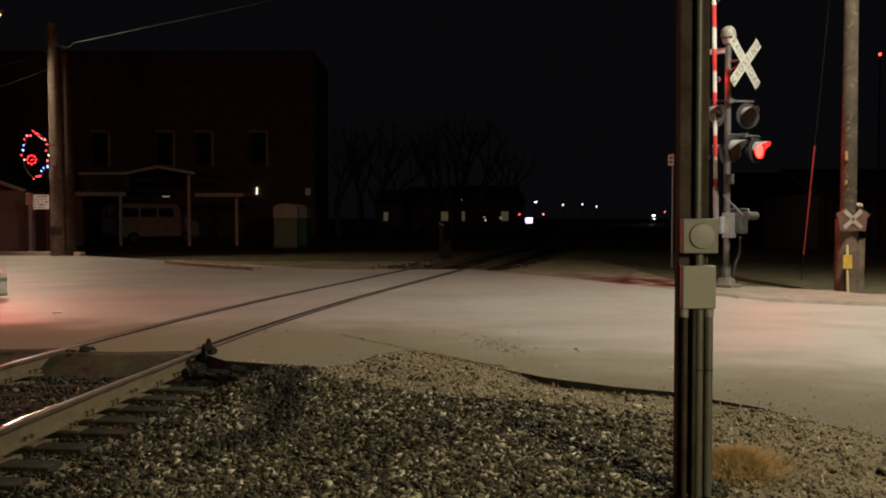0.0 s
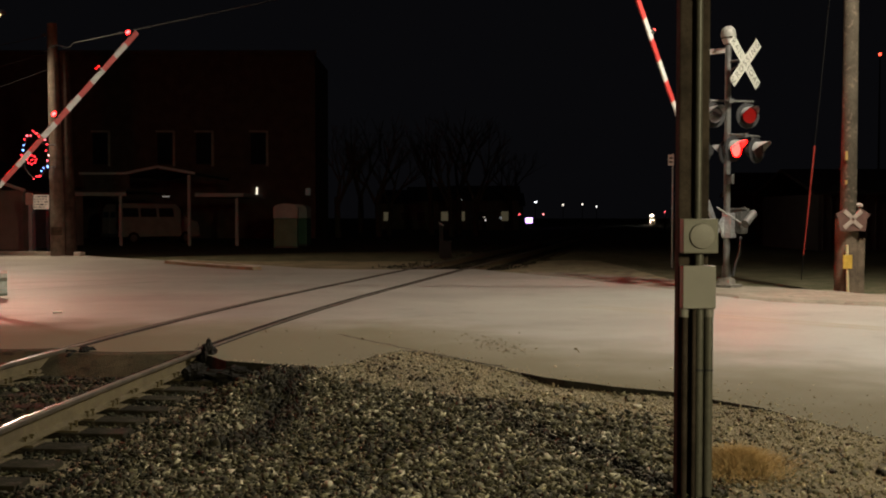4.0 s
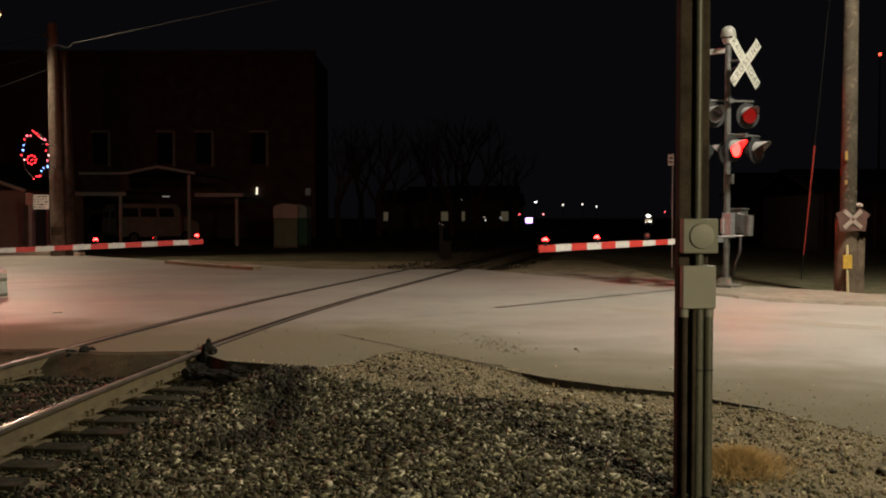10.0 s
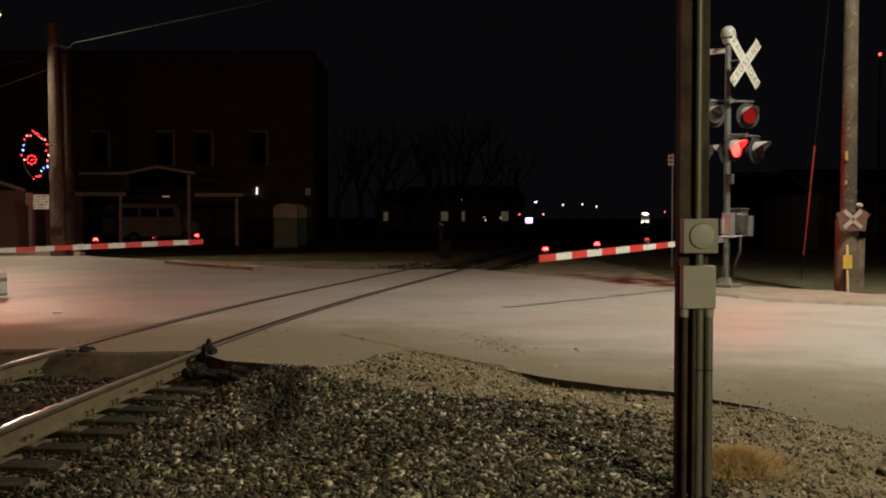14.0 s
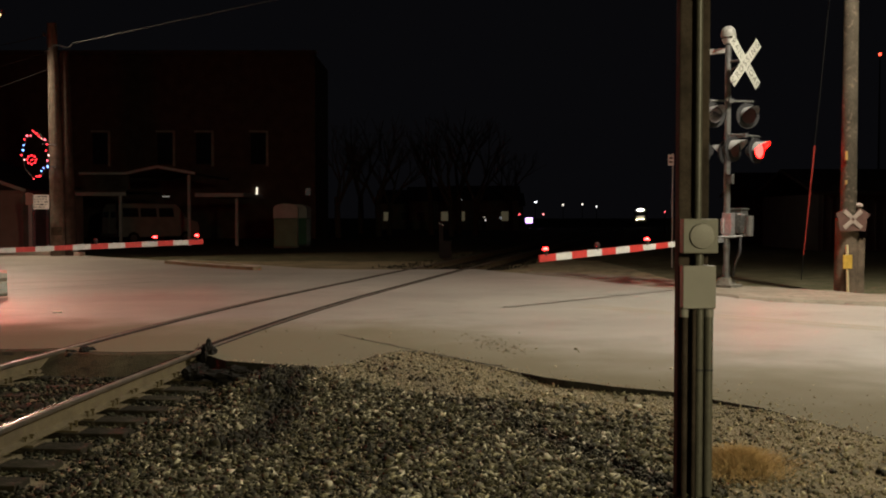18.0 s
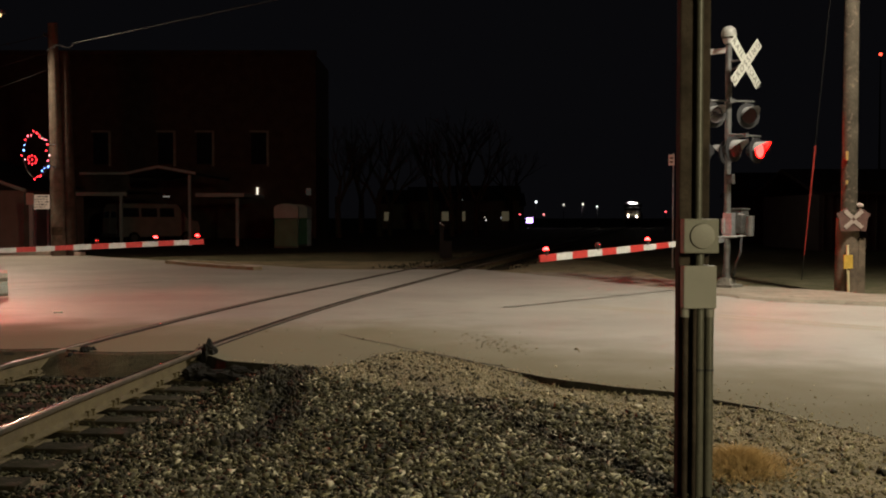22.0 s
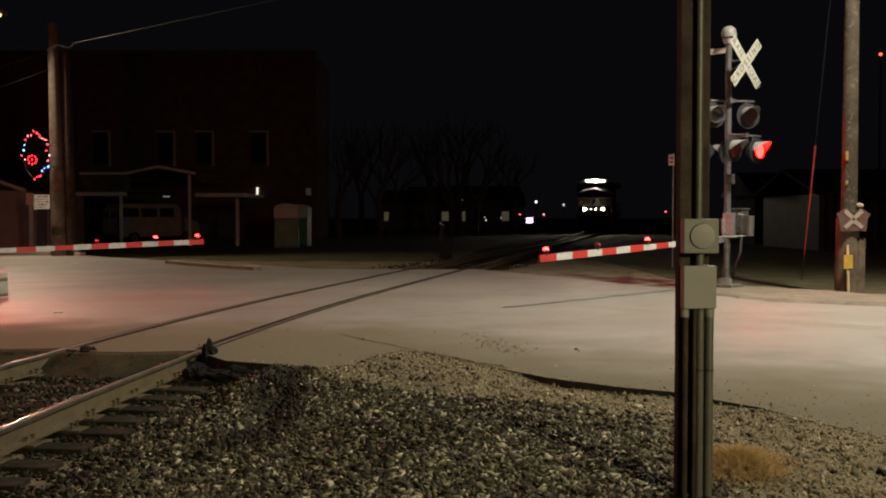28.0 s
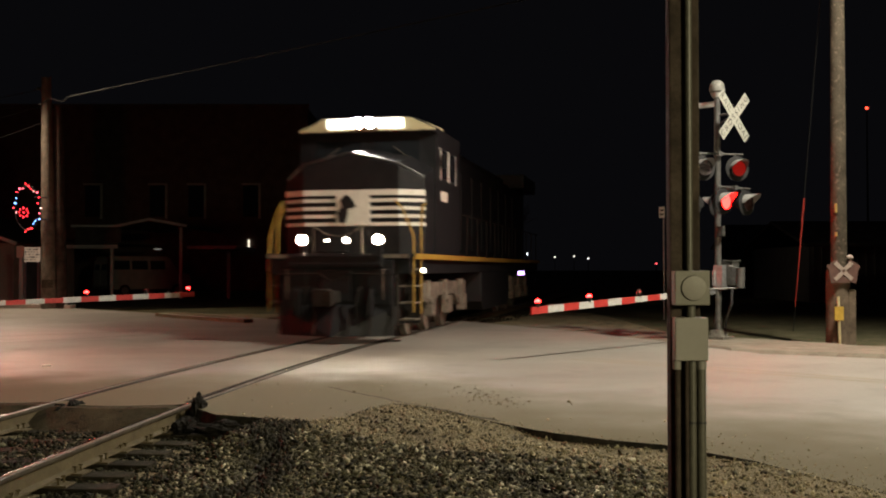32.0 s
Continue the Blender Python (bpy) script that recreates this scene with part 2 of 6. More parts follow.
# ---- mesh helpers ----
class Shape:
    """Collects faces of boxes, tubes and prisms for one mesh."""

    def __init__(self):
        self.v, self.f, self.m = [], [], []

    def add(self, v, f, mat=0):
        k = len(self.v)
        self.v += [tuple(p) for p in v]
        self.f += [tuple(i + k for i in q) for q in f]
        self.m += [mat] * len(f)
        return self

    def box(self, c, s, mat=0, rot=None, taper=1.0):
        x, y, z = (a / 2 for a in s)
        p = [Vector((i * x * (taper if k > 0 else 1), j * y * (taper if k > 0 else 1), k * z)) for k in (-1, 1) for j in (-1, 1) for i in (-1, 1)]
        if rot is not None:
            p = [rot @ q for q in p]
        return self.add([q + Vector(c) for q in p], [(0, 2, 3, 1), (4, 5, 7, 6), (0, 1, 5, 4), (2, 6, 7, 3), (0, 4, 6, 2), (1, 3, 7, 5)], mat)

    def tube(self, a, b, r0, r1=None, n=12, mat=0, caps=True):
        r1 = r0 if r1 is None else r1
        a, b = Vector(a), Vector(b)
        q = (b - a).to_track_quat("Z", "Y")
        ring = [Vector((math.cos(2 * math.pi * i / n), math.sin(2 * math.pi * i / n), 0)) for i in range(n)]
        v = [a + q @ (p * r0) for p in ring] + [b + q @ (p * r1) for p in ring]
        f = [(i, (i + 1) % n, n + (i + 1) % n, n + i) for i in range(n)]
        if caps:
            f += [tuple(range(n - 1, -1, -1)), tuple(range(n, 2 * n))]
        return self.add(v, f, mat)

    def path(self, pts, r, n=8, mat=0):
        """One connected round bar along the points."""
        pts = [Vector(p) for p in pts]
        ways = [(b - a).normalized() for a, b in zip(pts, pts[1:])]
        q, v = ways[0].to_track_quat("Z", "Y"), []
        for i, p in enumerate(pts):
            if i and i < len(ways):
                q = ways[i - 1].rotation_difference(ways[i]) @ q
            v += [p + q @ Vector((r * math.cos(2 * math.pi * j / n), r * math.sin(2 * math.pi * j / n), 0)) for j in range(n)]
        k = len(pts) - 1
        f = [(s * n + j, s * n + (j + 1) % n, (s + 1) * n + (j + 1) % n, (s + 1) * n + j) for s in range(k) for j in range(n)]
        return self.add(v, f + [tuple(range(n - 1, -1, -1)), tuple(range(k * n, k * n + n))], mat)

    def loft(self, sections, mat=0):
        """One closed body through equal outlines."""
        n, k = len(sections[0]), len(sections) - 1
        f = [(s * n + j, s * n + (j + 1) % n, (s + 1) * n + (j + 1) % n, (s + 1) * n + j) for s in range(k) for j in range(n)]
        return self.add([p for s in sections for p in s], f + [tuple(range(n - 1, -1, -1)), tuple(range(k * n, k * n + n))], mat)

    def prism(self, poly, z0, z1, mat=0):
        n = len(poly)
        v = [(x, y, z0) for x, y in poly] + [(x, y, z1) for x, y in poly]
        f = [(i, (i + 1) % n, n + (i + 1) % n, n + i) for i in range(n)] + [tuple(range(n - 1, -1, -1)), tuple(range(n, 2 * n))]
        return self.add(v, f, mat)

    def prism_x(self, poly, x0, x1, mat=0):
        """A prism of the outline (y, z), from x0 to x1."""
        n = len(poly)
        v = [(x0, y, z) for y, z in poly] + [(x1, y, z) for y, z in poly]
        f = [(i, n + i, n + (i + 1) % n, (i + 1) % n) for i in range(n)] + [tuple(range(n)), tuple(range(2 * n - 1, n - 1, -1))]
        return self.add(v, f, mat)

    def ball(self, c, r, mat=0, n=12, squash=1.0):
        v, f = [(c[0], c[1], c[2] + r * squash)], []
        k = n // 2
        for i in range(1, k):
            a = math.pi * i / k
            v += [(c[0] + r * math.sin(a) * math.cos(2 * math.pi * j / n), c[1] + r * math.sin(a) * math.sin(2 * math.pi * j / n), c[2] + r * squash * math.cos(a)) for j in range(n)]
        v.append((c[0], c[1], c[2] - r * squash))
        e = len(v) - 1
        for j in range(n):
            f.append((0, 1 + j, 1 + (j + 1) % n))
            for i in range(k - 2):
                p = 1 + i * n
                f.append((p + j, p + n + j, p + n + (j + 1) % n, p + (j + 1) % n))
            p = 1 + (k - 2) * n
            f.append((p + j, e, p + (j + 1) % n))
        return self.add(v, f, mat)

    def mesh(self, name, mats, bevel=0.0, smooth=False):
        me = bpy.data.meshes.new(name)
        me.from_pydata(self.v, [], self.f)
        for m in (mats if isinstance(mats, (list, tuple)) else [mats]):
            me.materials.append(m)
        me.polygons.foreach_set("material_index", self.m)
        bm = bmesh.new()
        bm.from_mesh(me)
        bmesh.ops.recalc_face_normals(bm, faces=bm.faces)
        if bevel:
            bmesh.ops.bevel(bm, geom=list(bm.edges), offset=bevel, segments=2, affect="EDGES", profile=0.6)
        bm.to_mesh(me)
        bm.free()
        if smooth:
            me.polygons.foreach_set("use_smooth", [True] * len(me.polygons))
            me.set_sharp_from_angle(angle=radians(38))
        return me


def part(name, shape, mats, parent, label="", bevel=0.0, smooth=False, at=None):
    ob = new(name, shape.mesh(name, mats, bevel, smooth))
    ob.parent = parent
    if at is not None:
        ob.matrix_basis = at
    return tagged(ob, label)


def thing(name, at, label, category, group=""):
    ob = new(name)
    ob.empty_display_size = 0.2
    ob.matrix_basis = at
    return tagged(ob, label, category, group)


def solo(name, shape, mats, label, category="", kind="", bevel=0.0, smooth=False, at=None):
    ob = new(name, shape.mesh(name, mats, bevel, smooth))
    if at is not None:
        ob.matrix_basis = at
    return tagged(ob, label, category, "", kind)


def fast_mesh(name, verts, faces, mat):
    """Joined pieces from arrays; all faces have the same number of corners."""
    me = bpy.data.meshes.new(name)
    k = faces.shape[1]
    me.vertices.add(len(verts))
    me.vertices.foreach_set("co", verts.astype(np.float32).ravel())
    me.loops.add(faces.size)
    me.loops.foreach_set("vertex_index", faces.astype(np.int32).ravel())
    me.polygons.add(len(faces))
    me.polygons.foreach_set("loop_start", np.arange(0, faces.size, k, dtype=np.int32))
    me.materials.append(mat)
    me.update(calc_edges=True)
    return me


# ---- the lie of the land ----
def track_x(d):
    """Centre of the track at the distance d ahead."""
    return -6.3 + 0.2178 * d + (0.0055 * (20 - max(d, -5)) ** 2 if d < 20 else 0)


def fall(d):
    """The land sinks gently far ahead."""
    s = min(max((d - 95) / 330, 0), 1)
    return -3.1 * s * s * (3 - 2 * s)


def smooth(a, b, x):
    s = min(max((x - a) / (b - a), 0), 1)
    return s * s * (3 - 2 * s)


def land(x, y):
    edge = -0.816 * (x + 1) - 0.578 * (y - 12.2)
    z = -0.045 - 0.15 * smooth(0.8, 4.2, edge)
    if y > 13:
        z = -0.07 if x > track_x(y) else -0.09
    if y > 30:
        z -= 0.05 * smooth(30, 36, y)
    z += 0.02 * noise.noise(Vector((x * 0.9, y * 0.9, 0)))
    near = 1 - smooth(1.0, 1.4, math.hypot((x + 1.0) / 2.0, (y - 10.7) / 1.6)) if x - track_x(y) > 0.95 else 0
    z = z * (1 - near) - 0.016 * near
    flush = smooth(1.9, 2.5, x) * (1 - smooth(7.4, 8.4, y)) * (1 - smooth(13, 14, y))
    z = z * (1 - flush) - 0.016 * flush
    off = abs(x - track_x(y))
    if y < 12.1 or y > 28.6:
        w = (1 - smooth(1.3, 2.0, off)) * (1 - smooth(11.5, 12.1, y) if y < 20 else smooth(28.6, 30, y))
        z = z * (1 - w) + ((-0.203 if off < 0.62 else -0.235) + 0.014 * noise.noise(Vector((x * 4, y * 4, 0)))) * w
        sulk = math.exp(-((x + 1.42) / 0.16) ** 2 - ((y - 8.35) / 1.0) ** 2)
        z -= 0.09 * sulk
    k = math.exp(-(((x - 1.25) * 0.7 + (y - 8.85) * -0.7) / 1.1) ** 4) * math.exp(-((0.7 * (x - 1.25) + 0.7 * (y - 8.85) + 0.12) / 0.26) ** 2)
    z -= 0.05 * k
    return z + fall(y)


def axis(spans):
    out = []
    for a, b, step in spans:
        out += list(np.arange(a, b, step))
    return out + [spans[-1][1]]


xs = axis([(-900, -100, 100), (-100, -20, 8), (-20, -4, 0.5), (-4, 4, 0.16), (4, 20, 0.5), (20, 100, 8), (100, 900, 100)])
ys = axis([(-300, -20, 40), (-20, 2, 2), (2, 4, 0.4), (4, 13, 0.16), (13, 32, 0.4), (32, 130, 4), (130, 500, 20), (500, 1700, 200)])
vs = [(x, y, land(x, y)) for y in ys for x in xs]
W = len(xs)
fs = [(j * W + i, j * W + i + 1, (j + 1) * W + i + 1, (j + 1) * W + i) for j in range(len(ys) - 1) for i in range(W - 1)]
me = fast_mesh("ground", np.array(vs), np.array(fs), EARTH)
me.materials.append(GRASS)
me.polygons.foreach_set("material_index", [1 if (ys[k // (W - 1)] > 17 and xs[k % (W - 1)] > 5.4 or ys[k // (W - 1)] > 33) else 0 for k in range(len(fs))])
me.polygons.foreach_set("use_smooth", [True] * len(fs))
tagged(new("ground", me), "bare earth and dark winter grass around the crossing", "", "", "structure")


def slab(name, outline, z, mat, label, thick=0.12, wobble=0.05, skirt=0.03, rim=None):
    """A paved sheet with a ragged, broken rim."""
    pts = []
    for (x0, y0), (x1, y1) in zip(outline, outline[1:] + outline[:1]):
        n = max(1, int(math.hypot(x1 - x0, y1 - y0) / 0.22)) if max(abs(x0), abs(x1)) < 9 and max(y0, y1) < 33 else 1
        for i in range(n):
            x, y = x0 + (x1 - x0) * i / n, y0 + (y1 - y0) * i / n
            w = wobble if n > 1 else 0
            pts.append((x + w * noise.noise(Vector((x * 2.3, y * 2.3, 3))), y + w * noise.noise(Vector((x * 2.3, y * 2.3, 9)))))
    n = len(pts)
    turn = 1 if sum(a[0] * b[1] - b[0] * a[1] for a, b in zip(pts, pts[1:] + pts[:1])) > 0 else -1
    low = []
    for i, (x, y) in enumerate(pts):
        t = Vector((pts[(i + 1) % n][0] - pts[i - 1][0], pts[(i + 1) % n][1] - pts[i - 1][1])).normalized()
        low.append((x + t.y * skirt * turn, y - t.x * skirt * turn, z - thick))
    s = Shape().add([(x, y, z) for x, y in pts], [tuple(range(n))])
    s.add([(x, y, z) for x, y in pts] + low, [(i, (i + 1) % n, n + (i + 1) % n, n + i) for i in range(n)], 1)
    return solo(name, s, [mat, rim or EARTH], label, "", "structure")


TOP = -0.012
slab("road", [(60, -34), (60, -20), (25, 5.0), (14, 12.3), (7.8, 16.2), (5.6, 17.5), (4.85, 20.0), (2.9, 24.5), (0.9, 28.2), (-0.9, 28.0), (-2.4, 28.0), (-3.8, 28.6), (-5.2, 30.3), (-8.5, 33.0), (-12.6, 37.0), (-15.5, 40.0), (-60, 52), (-60, 20), (-9, 12.3), (-5.7, 11.5), (-4.9, 11.25), (-4.3, 11.35), (-4.0, 11.1), (-3.4, 11.0), (-2.8, 11.12), (-2.66, 11.2), (-2.6, 10.9), (-2.2, 10.35), (-1.2, 9.9), (-0.9, 10.1), (-0.72, 10.75), (-0.45, 11.15), (-0.21, 11.0), (0.53, 9.87), (1.09, 9.12), (1.92, 8.5), (2.46, 7.83), (2.7, 7.2), (2.93, 6.7), (5.5, 2.5), (12, -6)], TOP, ASPHALT, "worn pale asphalt road over the railway crossing", rim=SHADED_EDGE_CRACK)
for o0, o1, d0 in ((-0.66, 0.66, 10.85), (-2.3, -0.86, 11.1)):
    slab("pavement", [(track_x(11.95) + o0, 11.95), (track_x(d0) + o0, d0 + 0.1), (track_x(d0) + (o0 + o1) / 2, d0), (track_x(d0) + o1, d0 + 0.05), (track_x(11.95) + o1, 11.95)], TOP - 0.004, DARKEARTH, "dark earth ramp between the rails", 0.2, 0.07, 0.5, DARKEARTH)
slab("trim", [(5.35, 18.1), (7.6, 16.75), (13.8, 12.8), (24.8, 5.7), (26, 6.8), (14.5, 14.0), (8.2, 18.3), (6.6, 20.6), (5.4, 21.2), (4.7, 19.9)], 0.03, SAND, "raised sandy shoulder along the road", 0.1, 0.22, 0.12, SAND)
slab("trim", [(2.95, 24.6), (4.0, 22.2), (4.9, 20.0), (5.4, 21.2), (6.0, 22.3), (5.0, 24.6), (3.4, 26.6), (2.2, 26.8)], -0.022, SAND, "sandy verge beside the track", 0.1, 0.2, 0.12, SAND)

# ---- the track ----
def rail_shape(offset, d0, d1):
    """Foot, web and head swept along the track; the head's top is polished."""
    prof = [(-0.07, -0.175), (0.07, -0.175), (0.07, -0.163), (0.012, -0.148), (0.009, -0.05), (0.034, -0.036), (0.037, -0.008), (0.030, -0.001), (0.014, 0), (-0.006, 0), (-0.030, -0.001), (-0.037, -0.008), (-0.034, -0.036), (-0.009, -0.05), (-0.012, -0.148), (-0.07, -0.163)]
    ds, d = [], d0
    while d < d1:
        ds.append(d)
        d += 0.5 if d < 21 else 4 if d < 60 else 20
    ds.append(d1)
    s, n = Shape(), len(prof)
    for d in ds:
        t = Vector((track_x(d + 0.05) - track_x(d - 0.05), 0.1)).normalized()
        side = Vector((t.y, -t.x))
        s.v += [(track_x(d) + side.x * (offset + a), d + side.y * (offset + a), b + fall(d)) for a, b in prof]
    for k in range(len(ds) - 1):
        for i in range(n):
            s.f.append((k * n + i, k * n + (i + 1) % n, (k + 1) * n + (i + 1) % n, (k + 1) * n + i))
            s.m.append(1 if i == 9 else 2 if 4 <= i <= 11 else 0)
    s.add([s.v[i] for i in range(n)], [tuple(range(n))])
    return s


track = thing("railway_track", pose(0, 0, 0), "single railway track with worn steel rails on old wooden ties", "railway track")
tagged(track, kind="structure")
GAUGE = 0.772
for off in (-GAUGE, GAUGE):
    part("rail", rail_shape(off, -6, 640), [RUST, SHINY, DARKRUST], track, "rusty rail with a polished head", smooth=True)


def along(d, off, z=0.0):
    t = Vector((track_x(d + 0.05) - track_x(d - 0.05), 0.1)).normalized()
    return pose(track_x(d) + t.y * off, d - t.x * off, z + fall(d), 0, 0, -math.degrees(math.atan2(t.x, t.y)))


# black strips across the road, laid in place of the shaded open flangeways
for off in (-GAUGE + 0.075, GAUGE - 0.075, -GAUGE - 0.055, GAUGE + 0.055):
    s, w = Shape(), 0.042 if abs(off) < GAUGE else 0.016
    for k in range(33):
        a, b = along(11.38 + k * 0.52, off), along(11.38 + (k + 1) * 0.52 + 0.005, off)
        q = [a @ Vector((-w, 0, 0)), a @ Vector((w, 0, 0)), b @ Vector((w, 0, 0)), b @ Vector((-w, 0, 0))]
        s.add([(p.x, p.y, TOP - 0.02) for p in q] + [(p.x, p.y, TOP + 0.004) for p in q], [(4, 5, 6, 7), (0, 1, 5, 4), (1, 2, 6, 5), (2, 3, 7, 6), (3, 0, 4, 7)])
    part("flangeway_strip", s, RUBBER, track, "black strip in place of the shaded flangeway gap")

# ties with plates and spikes
tie_mesh = Shape().box((0, 0, -0.275), (2.6, 0.225, 0.17)).mesh("tie", TIE, 0.012)
plate_mesh = Shape().box((0, 0, -0.182), (0.34, 0.18, 0.014)).mesh("tie_plate", RUST, 0.003)
spike_mesh = Shape().box((0, 0, -0.155), (0.016, 0.016, 0.06)).box((0, 0, -0.125), (0.034, 0.03, 0.014)).mesh("spike", RUST)


def piece(name, me, parent, at):
    ob = new(name, me)
    ob.parent, ob.matrix_basis = parent, at
    return ob


rng = random.Random(4)
for k in range(15):
    d = 4.4 + k * 0.5
    m = along(d, 0) @ pose(rng.uniform(-0.06, 0.06), 0, rng.uniform(-0.006, 0.0), 0, 0, rng.uniform(-1.5, 1.5))
    tie = piece("tie", tie_mesh, track, m)
    for off in (-GAUGE, GAUGE):
        piece("tie_plate", plate_mesh, tie, pose(off, 0, 0))
        for dx, dy in ((-0.095, -0.05), (-0.095, 0.05), (0.095, -0.05), (0.095, 0.05)):
            piece("spike", spike_mesh, tie, pose(off + dx, dy, 0.0, 0, 0, rng.uniform(-20, 20)))
for k in range(60):
    piece("tie", tie_mesh, track, along(28.9 + k * 0.5, rng.uniform(-0.05, 0.05)))

# broken crossing pads
def lump(at, size, seed, label):
    s = Shape().ball((0, 0, 0), 1, 0, 30)
    s.v = [tuple(Vector(v) * (0.8 + 0.45 * noise.noise(Vector(v) * 1.7 + Vector((seed, 0, 0))) + 0.22 * noise.noise(Vector(v) * 5 + Vector((0, seed, 0))) + 0.12 * noise.noise(Vector(v) * 11 + Vector((0, seed, 0))))) for v in s.v]
    s.v = [(x * size[0], y * size[1], max(z, -0.6) * size[2]) for x, y, z in s.v]
    return solo("crossing_pad", s, RUBBER, label, "crossing pad", at=at)


lump(along(10.98, 0.96, -0.03), (0.09, 0.13, 0.17), 1, "torn black rubber crossing pad end")
lump(along(10.72, 0.95, -0.15), (0.14, 0.24, 0.08), 5, "torn black rubber crossing pad end")
lump(along(11.1, -0.5, -0.12), (0.16, 0.34, 0.16), 7, "crumbled black pad between the rails")
# black lump added to cover the lit front face of the slab
lump(pose(-2.1, 10.15, -0.13), (0.3, 0.16, 0.09), 31, "low black lump added over the pavement's front face")
lump(along(10.45, 1.0, -0.13), (0.14, 0.2, 0.09), 21, "torn black rubber crossing pad end")


def sight_x(x, d):
    """Sideways place on the sight line of a column, at the distance d ahead."""
    return (x - 784) / 1800 * d


# ---- crossing gates ----
FLASH_START, FLASH_PERIOD, FLASH_LIT = 0.25, 1.2105, 0.62
TURNED = []
HOODMETAL = plain("dull_hood_metal", (0.2, 0.2, 0.195), 0.5)


def lamp_face(parent, at, radius, lit):
    """A two-sided lens that turns its lit or its dark face outwards."""
    s = Shape()
    n = 20
    for side, mat in ((1, 0), (-1, 1)):
        rings = [(1.0, 0.004), (0.7, 0.016), (0.35, 0.022)]
        v = [(0, -0.024 * side, 0)]
        for r, h in rings[::-1]:
            v += [(radius * r * math.cos(2 * math.pi * i / n), -h * side, radius * r * math.sin(2 * math.pi * i / n)) for i in range(n)]
        f = [(0, 1 + i, 1 + (i + 1) % n) for i in range(n)]
        for k in range(2):
            f += [(1 + k * n + i, 1 + (k + 1) * n + i, 1 + (k + 1) * n + (i + 1) % n, 1 + k * n + (i + 1) % n) for i in range(n)]
        s.add(v, f, mat)
    s.tube((0, 0, 0), (0, -0.033, 0), radius, radius - 0.003, n, 2, False)
    return part("lens", s, [lit, LENSOFF, HOODBLACK], parent, "round red signal lens", smooth=True, at=at)


LENSCLEAR, _t, _b = nodes_of("clear_dark_lens", 0.22, 0.85)
_b.inputs["Base Color"].default_value = (0.42, 0.38, 0.4, 1)


def flasher(parent, at, first, lit=None):
    """A round signal lamp with its black target disc and hood; it faces local -y."""
    body = part("flasher", Shape().tube((0, 0.02, 0), (0, 0.20, 0), 0.165, 0.10, 24).tube((0, 0.0, 0), (0, 0.025, 0), 0.255, 0.255, 28).tube((0, -0.012, 0), (0, 0.0, 0), 0.185, 0.185, 24), [HOODBLACK], parent, "round black crossing signal lamp with a hood", smooth=True, at=at)
    ring = Shape()
    ring.v = [(r * math.cos(2 * math.pi * i / 24), -0.052, r * math.sin(2 * math.pi * i / 24)) for r in (0.146, 0.17) for i in range(24)]
    ring.f = [(i, (i + 1) % 24, 24 + (i + 1) % 24, 24 + i) for i in range(24)]
    ring.m = [0] * 24
    part("lens_rim", ring.tube((0, -0.012, 0), (0, -0.052, 0), 0.17, 0.17, 24, 0, False), HOODBLACK, body, "black lens rim", smooth=True)
    s, n = Shape(), 14
    for r in (0.168, 0.176):
        base = len(s.v)
        for i in range(n + 1):
            a = math.radians(-4 + 188 * i / n)
            reach = 0.06 + 0.25 * max(0, math.sin(a))
            s.v += [(r * math.cos(a), -0.012, r * math.sin(a)), (r * math.cos(a) * 0.97, -reach, r * math.sin(a) * 0.97)]
        for i in range(n):
            k = base + 2 * i
            s.f.append((k, k + 1, k + 3, k + 2) if r < 0.17 else (k, k + 2, k + 3, k + 1))
            s.m.append(0)
    part("hood", s, HOODMETAL, body, "grey metal hood", smooth=True)
    face = lamp_face(body, pose(0, -0.0462, 0), 0.164, (lit or RED_LAMP) if first else LENSCLEAR)
    if first:
        TURNED.append((face, pose(0, -0.0462, 0), first))
    return body


def letters(parent, text, size, at, spread=1.0):
    c = bpy.data.curves.new("lettering", "FONT")
    c.body, c.size, c.align_x, c.align_y, c.extrude, c.space_character = text, size, "CENTER", "CENTER", 0.001, spread
    ob = bpy.data.objects.new("lettering", c)
    scene.collection.objects.link(ob)
    dg = bpy.context.evaluated_depsgraph_get()
    me = bpy.data.meshes.new_from_object(ob.evaluated_get(dg))
    bpy.data.objects.remove(ob)
    me.materials.clear()
    me.materials.append(LETTER)
    out = new("lettering", me)
    out.parent, out.matrix_basis = parent, at
    return tagged(out, "black " + text + " lettering")


def crossbuck(parent, at):
    for i, (turn, words) in enumerate((( -45, ("RAIL", "ROAD")), (45, ("CROSSING",)))):
        b = part("crossbuck_blade", Shape().box((0, 0, 0), (1.22, 0.006, 0.215)), BUCK, parent, "white reflective crossbuck blade", 0.002, at=at @ pose(0, -0.012 * i, 0) @ pose(0, 0, 0, 0, -turn, 0))
        face = pose(0, -0.0045, 0, 90, 0, 0)
        if len(words) == 1:
            letters(b, words[0], 0.18, face, 1.5)
        else:
            for w, x in zip(words, (-0.36, 0.36)):
                letters(b, w, 0.18, face @ pose(x, 0, 0), 1.3)


